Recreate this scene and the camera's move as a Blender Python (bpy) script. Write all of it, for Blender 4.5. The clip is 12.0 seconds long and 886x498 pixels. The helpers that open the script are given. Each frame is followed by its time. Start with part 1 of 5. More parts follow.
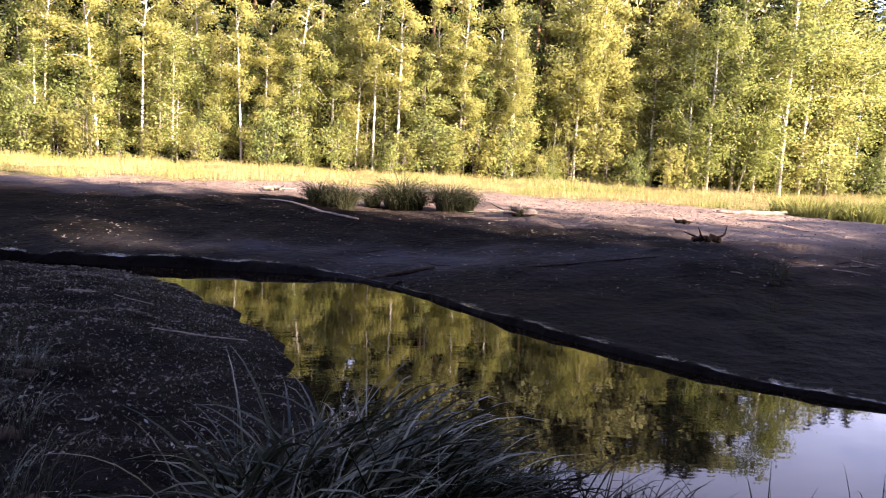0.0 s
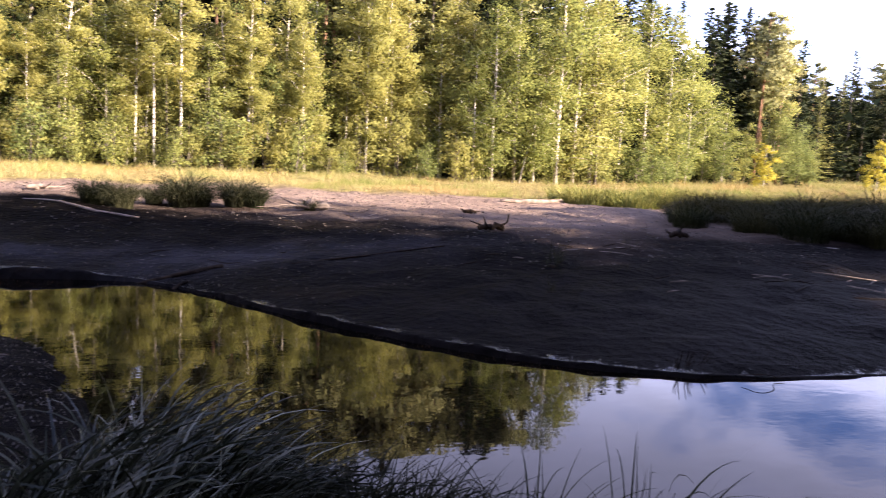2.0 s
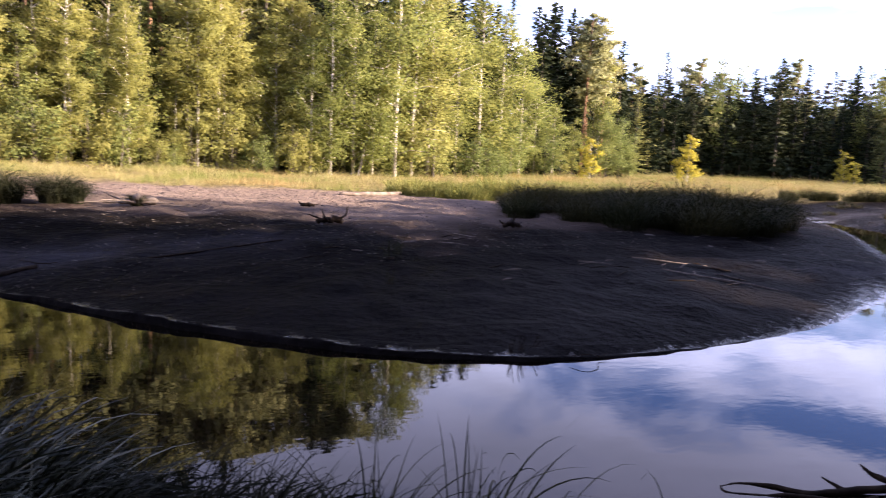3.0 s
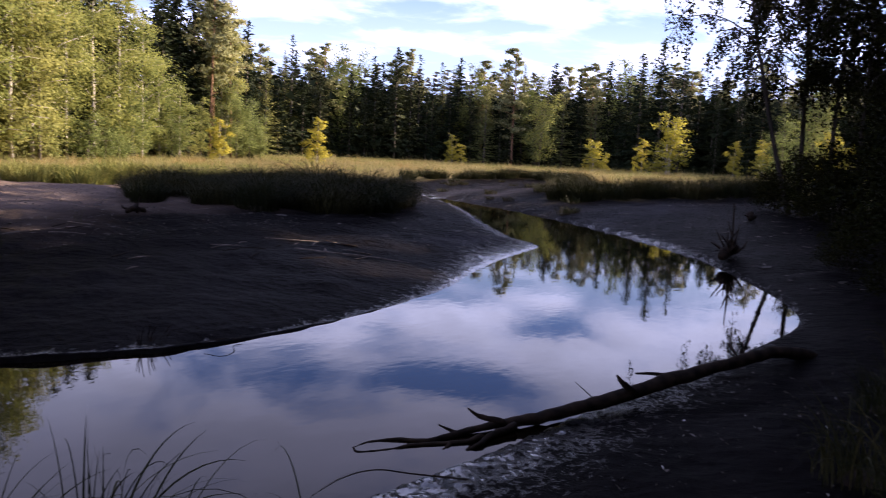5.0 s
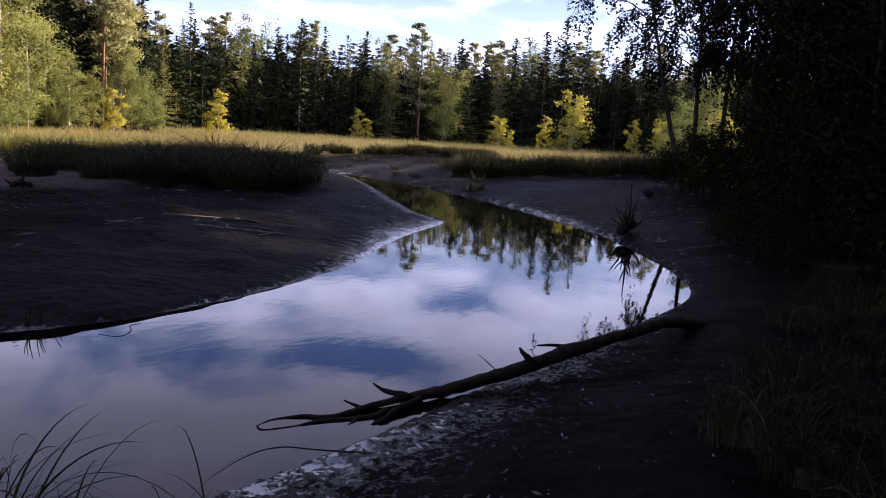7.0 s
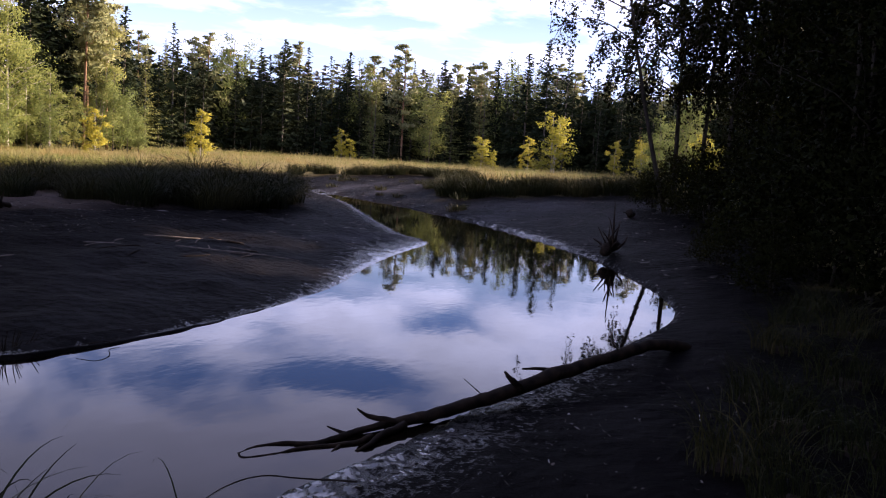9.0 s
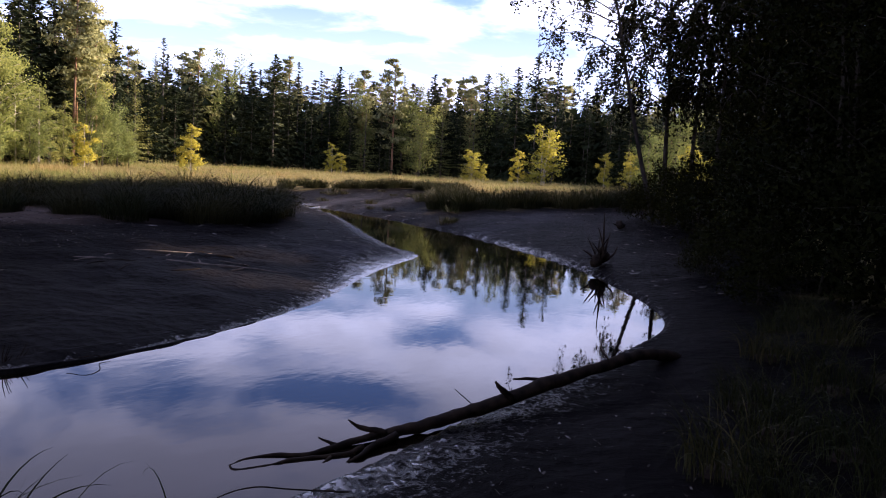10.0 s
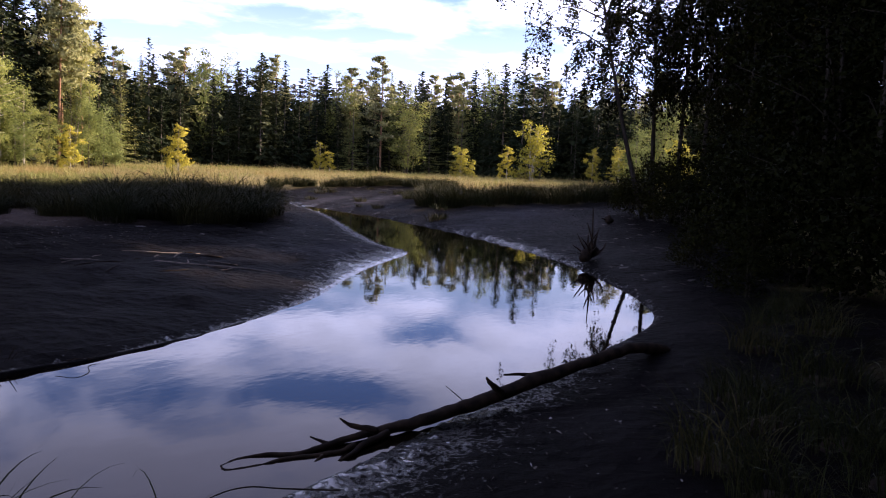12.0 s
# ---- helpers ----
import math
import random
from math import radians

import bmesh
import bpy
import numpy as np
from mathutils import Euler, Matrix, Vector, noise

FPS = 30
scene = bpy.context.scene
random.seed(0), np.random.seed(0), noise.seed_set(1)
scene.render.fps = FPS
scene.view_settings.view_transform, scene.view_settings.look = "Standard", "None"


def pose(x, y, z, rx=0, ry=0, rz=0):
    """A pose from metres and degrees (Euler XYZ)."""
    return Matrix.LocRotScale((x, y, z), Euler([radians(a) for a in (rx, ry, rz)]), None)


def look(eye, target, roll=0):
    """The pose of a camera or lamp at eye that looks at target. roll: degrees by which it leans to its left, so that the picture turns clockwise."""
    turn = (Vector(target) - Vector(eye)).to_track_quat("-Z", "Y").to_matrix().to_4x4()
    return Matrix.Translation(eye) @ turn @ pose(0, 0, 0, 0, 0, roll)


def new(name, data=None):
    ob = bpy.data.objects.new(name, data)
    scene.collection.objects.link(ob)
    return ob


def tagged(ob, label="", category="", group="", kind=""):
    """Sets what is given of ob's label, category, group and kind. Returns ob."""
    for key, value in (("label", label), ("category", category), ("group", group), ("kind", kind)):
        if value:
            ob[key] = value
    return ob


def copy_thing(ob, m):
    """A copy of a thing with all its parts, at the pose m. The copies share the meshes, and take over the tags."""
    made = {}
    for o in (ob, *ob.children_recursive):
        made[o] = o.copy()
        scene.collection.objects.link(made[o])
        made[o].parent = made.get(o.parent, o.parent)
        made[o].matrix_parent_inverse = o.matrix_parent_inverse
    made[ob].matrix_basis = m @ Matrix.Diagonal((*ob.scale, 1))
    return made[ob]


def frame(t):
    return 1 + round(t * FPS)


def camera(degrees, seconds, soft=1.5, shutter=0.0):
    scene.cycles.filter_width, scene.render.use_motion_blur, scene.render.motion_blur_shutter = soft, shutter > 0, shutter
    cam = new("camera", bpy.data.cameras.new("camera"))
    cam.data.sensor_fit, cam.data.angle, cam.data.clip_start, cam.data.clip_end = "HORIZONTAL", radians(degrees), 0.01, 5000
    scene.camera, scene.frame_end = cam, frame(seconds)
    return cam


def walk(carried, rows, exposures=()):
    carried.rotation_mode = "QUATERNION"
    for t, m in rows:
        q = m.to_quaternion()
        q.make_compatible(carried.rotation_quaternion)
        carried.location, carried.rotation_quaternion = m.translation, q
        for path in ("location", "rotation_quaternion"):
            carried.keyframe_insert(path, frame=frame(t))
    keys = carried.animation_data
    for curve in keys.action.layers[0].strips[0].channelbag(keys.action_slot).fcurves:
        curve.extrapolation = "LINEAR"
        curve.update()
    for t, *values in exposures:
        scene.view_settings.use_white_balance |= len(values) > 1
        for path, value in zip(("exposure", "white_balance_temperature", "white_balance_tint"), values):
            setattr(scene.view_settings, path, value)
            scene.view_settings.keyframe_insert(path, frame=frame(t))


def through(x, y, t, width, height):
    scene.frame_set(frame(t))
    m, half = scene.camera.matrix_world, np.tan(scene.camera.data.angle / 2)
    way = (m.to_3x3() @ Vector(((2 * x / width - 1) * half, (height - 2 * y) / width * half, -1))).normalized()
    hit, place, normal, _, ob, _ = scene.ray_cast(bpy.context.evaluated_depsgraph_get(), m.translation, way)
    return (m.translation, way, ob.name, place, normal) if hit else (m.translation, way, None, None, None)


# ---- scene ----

# ---------------------------------------------------------------- camera
cam = camera(58.95, 12.0, soft=1.0, shutter=0.4)
ROWS = [
    (0, -0.118, 0.158, 2.013, -7.64, -7.05, -2.91),
    (0.5, -0.107, 0.155, 2.010, -9.60, -7.15, -2.99),
    (1, -0.090, 0.152, 2.008, -12.69, -6.97, -2.98),
    (1.5, -0.060, 0.141, 2.010, -17.26, -6.88, -2.63),
    (2, -0.051, 0.119, 2.008, -22.57, -6.80, -2.50),
    (2.5, -0.037, 0.096, 2.004, -27.90, -6.61, -2.43),
    (3, -0.017, 0.087, 2.005, -34.18, -6.80, -2.60),
    (3.5, -0.005, 0.050, 2.002, -39.90, -6.79, -3.04),
    (3.7, -0.005, 0.047, 2.004, -42.80, -6.89, -2.86),
    (5.3, 0.008, 0.013, 1.999, -62.81, -7.39, -2.88),
    (5.5, 0.008, 0.008, 1.997, -63.85, -7.91, -3.03),
    (6, 0.008, 0.000, 1.998, -66.00, -8.84, -3.14),
    (6.5, 0.000, 0.000, 2.000, -66.92, -8.60, -3.10),
    (7, 0.006, 0.001, 2.001, -67.22, -8.33, -3.35),
    (7.2, 0.011, 0.005, 2.003, -67.57, -8.42, -3.20),
    (9, 0.045, 0.034, 2.018, -68.45, -6.80, -3.51),
    (9.5, 0.042, 0.032, 2.028, -68.73, -6.06, -3.25),
    (10, 0.012, 0.010, 2.004, -69.14, -5.78, -3.16),
    (10.5, 0.011, 0.013, 2.011, -69.57, -5.43, -2.69),
    (11, 0.011, 0.014, 2.016, -69.95, -5.09, -2.91),
    (11.5, 0.013, 0.013, 2.016, -70.74, -6.31, -3.25),
    (12, 0.012, 0.004, 2.005, -69.97, -5.97, -2.44),
]
EXPOSURE = [(0, 3.0, 6500, 20), (2.5, 2.55, 6500, 20), (3.5, 2.25, 6500, 20), (5.5, 1.65, 6500, 20), (7, 1.68, 6500, 20), (9, 1.79, 6500, 20), (12, 1.82, 6500, 20)]
walk(cam, [(t, pose(x, y, z, 90 + pitch, roll, yaw)) for t, x, y, z, yaw, pitch, roll in ROWS], EXPOSURE)

# ---------------------------------------------------------------- sky and sun
SUN_AZ, SUN_EL = 134.0, 24.0      # clockwise from +y, degrees
SUN_POWER, SKY_POWER = 5.0, 0.05

world = bpy.data.worlds.new("sky")
scene.world = world
world.use_nodes = True
wn, wl = world.node_tree.nodes, world.node_tree.links
wn.clear()
w_out = wn.new("ShaderNodeOutputWorld")
w_bg = wn.new("ShaderNodeBackground")
w_sky = wn.new("ShaderNodeTexSky")
w_sky.sky_type = "NISHITA"
w_sky.sun_disc = False
w_sky.sun_elevation, w_sky.sun_rotation = radians(SUN_EL), radians(SUN_AZ)
w_sky.air_density, w_sky.dust_density, w_sky.ozone_density = 1.0, 0.6, 3.0

def wmath(op, a, b=0.0, c=0.0):
    m = wn.new("ShaderNodeMath")
    m.operation = op
    for i, v in enumerate((a, b, c)):
        if isinstance(v, (int, float)):
            m.inputs[i].default_value = v
        else:
            wl.new(v, m.inputs[i])
    return m.outputs[0]


def wrange(v, a, b, lo, hi):
    m = wn.new("ShaderNodeMapRange")
    m.interpolation_type = "SMOOTHSTEP"
    wl.new(v, m.inputs["Value"])
    for key, val in (("From Min", a), ("From Max", b), ("To Min", lo), ("To Max", hi)):
        m.inputs[key].default_value = val
    return m.outputs[0]


def wmix(fac, a, b):
    m = wn.new("ShaderNodeMix")
    m.data_type = "RGBA"
    for key, v in (("Factor", fac), ("A", a), ("B", b)):
        if isinstance(v, tuple):
            m.inputs[key].default_value = (*v, 1)
        else:
            wl.new(v, m.inputs[key])
    return m.outputs["Result"]


def wnoise(vector, scale, detail, rough, distortion=0.0):
    t = wn.new("ShaderNodeTexNoise")
    for key, val in (("Scale", scale), ("Detail", detail), ("Roughness", rough), ("Distortion", distortion)):
        t.inputs[key].default_value = val
    wl.new(vector, t.inputs["Vector"])
    return t.outputs["Fac"]


# bearing and height of each part of the sky, in degrees
w_co = wn.new("ShaderNodeTexCoord")
w_sep = wn.new("ShaderNodeSeparateXYZ")
wl.new(w_co.outputs["Generated"], w_sep.inputs[0])
w_az = wmath("MULTIPLY", wmath("ARCTAN2", w_sep.outputs["X"], w_sep.outputs["Y"]), 57.2958)
w_el = wmath("MULTIPLY", wmath("ARCSINE", w_sep.outputs["Z"]), 57.2958)
# clouds lie on a level sheet, so they draw out towards the horizon
w_sheet = wmath("ADD", wmath("MAXIMUM", w_sep.outputs["Z"], 0.0), 0.10)
w_com = wn.new("ShaderNodeCombineXYZ")
wl.new(wmath("DIVIDE", w_sep.outputs["X"], w_sheet), w_com.inputs["X"])
wl.new(wmath("DIVIDE", w_sep.outputs["Y"], w_sheet), w_com.inputs["Y"])
w_large = wnoise(w_com.outputs[0], 1.3, 5.0, 0.55, 0.4)
w_fine = wnoise(w_com.outputs[0], 3.6, 5.0, 0.6, 0.3)


def blue_gap(az, el, wide, tall, depth):
    """A rift in the cloud sheet."""
    a, e = wmath("DIVIDE", wmath("SUBTRACT", w_az, az), wide), wmath("DIVIDE", wmath("SUBTRACT", w_el, el), tall)
    return wmath("MULTIPLY", wmath("EXPONENT", wmath("MULTIPLY", wmath("ADD", wmath("MULTIPLY", a, a), wmath("MULTIPLY", e, e)), -1.0)), -depth)


w_cover = wmath("ADD", wmath("MULTIPLY", wmath("SUBTRACT", w_large, 0.5), 2.2), wmath("MULTIPLY", wmath("SUBTRACT", w_fine, 0.5), 0.9))
w_cover = wmath("ADD", w_cover, wmath("SUBTRACT", wrange(w_el, 8.0, 12.5, 0.38, 0.85), wrange(w_el, 28.0, 40.0, 0.0, 0.25)))
for rift in ((49.0, 15.5, 4.2, 2.6, 0.62), (62.5, 16.6, 6.0, 1.2, 0.6), (57.0, 13.0, 2.4, 1.6, 0.45), (69.0, 12.4, 3.0, 1.0, 0.5), (54.0, 19.0, 5.0, 1.2, 0.35)):
    w_cover = wmath("ADD", w_cover, blue_gap(*rift))
w_cloud = wrange(w_cover, 0.22, 0.95, 0.0, 0.9)
w_haze = wrange(w_el, 6.0, 14.0, 0.9, 0.34)
w_sat = wn.new("ShaderNodeHueSaturation")
w_sat.inputs["Saturation"].default_value, w_sat.inputs["Hue"].default_value = 1.5, 0.53
wl.new(w_sky.outputs[0], w_sat.inputs["Color"])
w_air = wmix(w_haze, w_sat.outputs[0], wmix(wrange(w_el, 8.0, 14.0, 0.0, 1.0), (5.4, 6.9, 10.6), (4.6, 6.8, 13.2)))
# the sheet is bright low down, greyer higher; overhead darkened to weaken fill light
w_tone = wmix(wrange(w_el, 13.0, 21.0, 0.0, 1.0), (13.6, 14.6, 20.5), (7.8, 8.1, 11.8))
w_tone = wmix(wrange(w_el, 21.0, 39.0, 0.0, 1.0), w_tone, (2.3, 2.4, 3.0))
w_tone = wmix(wrange(w_fine, 0.35, 0.7, 0.0, 0.35), w_tone, (5.6, 6.0, 8.2))
wl.new(wmix(w_cloud, w_air, w_tone), w_bg.inputs["Color"])
w_bg.inputs["Strength"].default_value = SKY_POWER
wl.new(w_bg.outputs[0], w_out.inputs[0])

sun = new("sun", bpy.data.lights.new("sun", "SUN"))
sun.data.energy, sun.data.angle, sun.data.color = SUN_POWER, radians(0.6), (1.0, 0.85, 0.66)
sun_dir = Vector((math.sin(radians(SUN_AZ)) * math.cos(radians(SUN_EL)), math.cos(radians(SUN_AZ)) * math.cos(radians(SUN_EL)), math.sin(radians(SUN_EL))))
sun.matrix_world = look(sun_dir * 200, (0, 0, 0))


# ---------------------------------------------------------------- materials
def material(name):
    m = bpy.data.materials.new(name)
    m.use_nodes = True
    n, l = m.node_tree.nodes, m.node_tree.links
    return m, n, l, n["Principled BSDF"]


def noise_tex(n, l, scale, detail=4, rough=0.55, coords="Object"):
    co = n.new("ShaderNodeTexCoord")
    t = n.new("ShaderNodeTexNoise")
    t.inputs["Scale"].default_value, t.inputs["Detail"].default_value, t.inputs["Roughness"].default_value = scale, detail, rough
    l.new(co.outputs[coords], t.inputs["Vector"])
    return t.outputs["Fac"]


def ramp(n, l, fac, stops):
    r = n.new("ShaderNodeValToRGB")
    while len(r.color_ramp.elements) < len(stops):
        r.color_ramp.elements.new(0.5)
    for e, (p, c) in zip(r.color_ramp.elements, stops):
        e.position, e.color = p, (*c, 1)
    l.new(fac, r.inputs[0])
    return r.outputs[0]


def mix(n, l, fac, a, b, blend="MIX"):
    m = n.new("ShaderNodeMix")
    m.data_type, m.blend_type = "RGBA", blend
    for key, v in (("Factor", fac), ("A", a), ("B", b)):
        if isinstance(v, (int, float)):
            m.inputs[key].default_value = v
        elif isinstance(v, tuple):
            m.inputs[key].default_value = (*v, 1)
        else:
            l.new(v, m.inputs[key])
    return m.outputs["Result"]


def maths(n, l, op, a, b=0.0):
    m = n.new("ShaderNodeMath")
    m.operation = op
    for i, v in enumerate((a, b)):
        if isinstance(v, (int, float)):
            m.inputs[i].default_value = v
        else:
            l.new(v, m.inputs[i])
    return m.outputs[0]


def bump(n, l, bsdf, height, strength, distance):
    b = n.new("ShaderNodeBump")
    b.inputs["Strength"].default_value, b.inputs["Distance"].default_value = strength, distance
    l.new(height, b.inputs["Height"])
    l.new(b.outputs[0], bsdf.inputs["Normal"])


def leaf_material(name, dark, light, accent, through=0.35, accent_from=0.72, patches=None, gloss=0.06):
    """Foliage: colour varies from tree to tree and from leaf to leaf; some light passes through."""
    m, n, l, b = material(name)
    info, geo = n.new("ShaderNodeObjectInfo"), n.new("ShaderNodeNewGeometry")
    col = mix(n, l, geo.outputs["Random Per Island"], dark, light)
    tree = ramp(n, l, info.outputs["Random"], [(0.25, (0, 0, 0)), (1.0, (0.85, 0.85, 0.85))])
    spot = ramp(n, l, geo.outputs["Random Per Island"], [(accent_from, (0.25, 0.25, 0.25)), (0.98, (1, 1, 1))])
    col = mix(n, l, mix(n, l, 1.0, tree, spot, "MULTIPLY"), col, accent)
    if patches:
        fac = ramp(n, l, noise_tex(n, l, 0.3, 5), [(0.5, (0, 0, 0)), (0.64, (0.75, 0.75, 0.75))])
        col = mix(n, l, fac, col, patches)
        fac = ramp(n, l, noise_tex(n, l, 0.4, 5), [(0.38, (0.8, 0.8, 0.8)), (0.52, (0, 0, 0))])
        col = mix(n, l, fac, col, (0.15, 0.19, 0.04))
    l.new(col, b.inputs["Base Color"])
    b.inputs["Roughness"].default_value = 0.6 if gloss < 0.1 else 0.38
    b.inputs["Specular IOR Level"].default_value = gloss
    tr, sh = n.new("ShaderNodeBsdfTranslucent"), n.new("ShaderNodeMixShader")
    l.new(col, tr.inputs["Color"])
    sh.inputs[0].default_value = through
    l.new(b.outputs[0], sh.inputs[1])
    l.new(tr.outputs[0], sh.inputs[2])
    l.new(sh.outputs[0], n["Material Output"].inputs[0])
    return m


def bark_material(name, a, b_col, scale, stretch, spots=None):
    m, n, l, b = material(name)
    co, mp = n.new("ShaderNodeTexCoord"), n.new("ShaderNodeMapping")
    mp.inputs["Scale"].default_value = stretch
    l.new(co.outputs["Object"], mp.inputs[0])
    t = n.new("ShaderNodeTexNoise")
    t.inputs["Scale"].default_value, t.inputs["Detail"].default_value = scale, 5
    l.new(mp.outputs[0], t.inputs["Vector"])
    col = ramp(n, l, t.outputs["Fac"], [(0.3, a), (0.7, b_col)])
    if spots:
        t2 = n.new("ShaderNodeTexNoise")
        t2.inputs["Scale"].default_value, t2.inputs["Detail"].default_value = 3.0, 3
        mp2 = n.new("ShaderNodeMapping")
        mp2.inputs["Scale"].default_value = (1, 1, 3)
        l.new(co.outputs["Object"], mp2.inputs[0])
        l.new(mp2.outputs[0], t2.inputs["Vector"])
        col = mix(n, l, ramp(n, l, t2.outputs["Fac"], [(0.58, (0, 0, 0)), (0.63, (1, 1, 1))]), col, spots)
    l.new(col, b.inputs["Base Color"])
    b.inputs["Roughness"].default_value = 0.85
    b.inputs["Specular IOR Level"].default_value = 0.05
    bump(n, l, b, t.outputs["Fac"], 0.6, 0.02)
    return m


M_BIRCH_LEAF = leaf_material("birch_leaves", (0.285, 0.285, 0.092), (0.34, 0.335, 0.110), (0.39, 0.345, 0.105), 0.68)
M_ALDER_LEAF = leaf_material("alder_leaves", (0.10, 0.13, 0.04), (0.21, 0.24, 0.08), (0.36, 0.33, 0.09), 0.45)
M_GREEN_LEAF = leaf_material("green_birch_leaves", (0.14, 0.17, 0.05), (0.29, 0.305, 0.09), (0.38, 0.345, 0.095), 0.55)
M_YELLOW_LEAF = leaf_material("yellow_leaves", (0.28, 0.27, 0.045), (0.50, 0.45, 0.075), (0.54, 0.42, 0.065), 0.5)
# needles near black to carry the far wood's shade
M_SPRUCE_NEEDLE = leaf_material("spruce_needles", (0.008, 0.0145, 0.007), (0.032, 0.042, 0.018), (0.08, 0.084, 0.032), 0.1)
# lighter copy of the spruce needles, with sunlight in the colour
M_LIT_NEEDLE = leaf_material("lit_spruce_needles", (0.11, 0.125, 0.045), (0.25, 0.25, 0.085), (0.32, 0.29, 0.09), 0.2)
M_PINE_NEEDLE = leaf_material("pine_needles", (0.14, 0.15, 0.066), (0.31, 0.30, 0.135), (0.38, 0.34, 0.15), 0.3)
# near black: the bank's deep shade is put into the leaf colour
M_DARK_LEAF = leaf_material("shaded_colour_leaves", (0.004, 0.0052, 0.0016), (0.013, 0.0145, 0.004), (0.05, 0.044, 0.008), 0.15, 0.95, None, 0.01)
# sedge colours are set near black to carry the banks' shade
M_SHADED_SEDGE = leaf_material("shaded_sedge_blades", (0.009, 0.012, 0.0045), (0.029, 0.031, 0.011), (0.09, 0.072, 0.027), 0.16)
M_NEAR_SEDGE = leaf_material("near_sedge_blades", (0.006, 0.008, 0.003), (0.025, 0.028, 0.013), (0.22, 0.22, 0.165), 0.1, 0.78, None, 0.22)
# darker copy of the sedge, its shadow put into the colour
M_SHADOW_SEDGE = leaf_material("shadow_sedge_blades", (0.003, 0.004, 0.0015), (0.010, 0.011, 0.004), (0.045, 0.039, 0.018), 0.14)
M_GREY_SEDGE = leaf_material("grey_sedge_blades", (0.014, 0.018, 0.009), (0.045, 0.048, 0.024), (0.10, 0.09, 0.05), 0.2)
M_MEADOW = leaf_material("meadow_grass", (0.17, 0.158, 0.066), (0.39, 0.345, 0.158), (0.50, 0.365, 0.18), 0.3, 0.6, (0.34, 0.20, 0.085))
M_REED = leaf_material("green_sedge", (0.10, 0.12, 0.035), (0.26, 0.25, 0.07), (0.40, 0.34, 0.12), 0.3)
M_BIRCH_BARK = bark_material("birch_bark", (0.30, 0.27, 0.23), (0.58, 0.53, 0.46), 6, (1, 1, 4), (0.06, 0.05, 0.045))
M_PINE_BARK = bark_material("pine_bark", (0.15, 0.085, 0.05), (0.34, 0.20, 0.125), 8, (1, 1, 0.35))
M_GREY_BARK = bark_material("grey_bark", (0.07, 0.06, 0.05), (0.18, 0.155, 0.13), 8, (1, 1, 0.35))
M_DARK_WOOD = bark_material("wet_dark_wood", (0.007, 0.0055, 0.0045), (0.038, 0.025, 0.017), 9, (1, 1, 1))
# shaded copy of the bark, near black for the same trees
M_SHADE_BARK = bark_material("shaded_colour_bark", (0.02, 0.017, 0.014), (0.05, 0.042, 0.035), 8, (1, 1, 0.35))
M_PALE_WOOD = bark_material("bleached_wood", (0.10, 0.08, 0.066), (0.26, 0.205, 0.17), 9, (1, 1, 1))


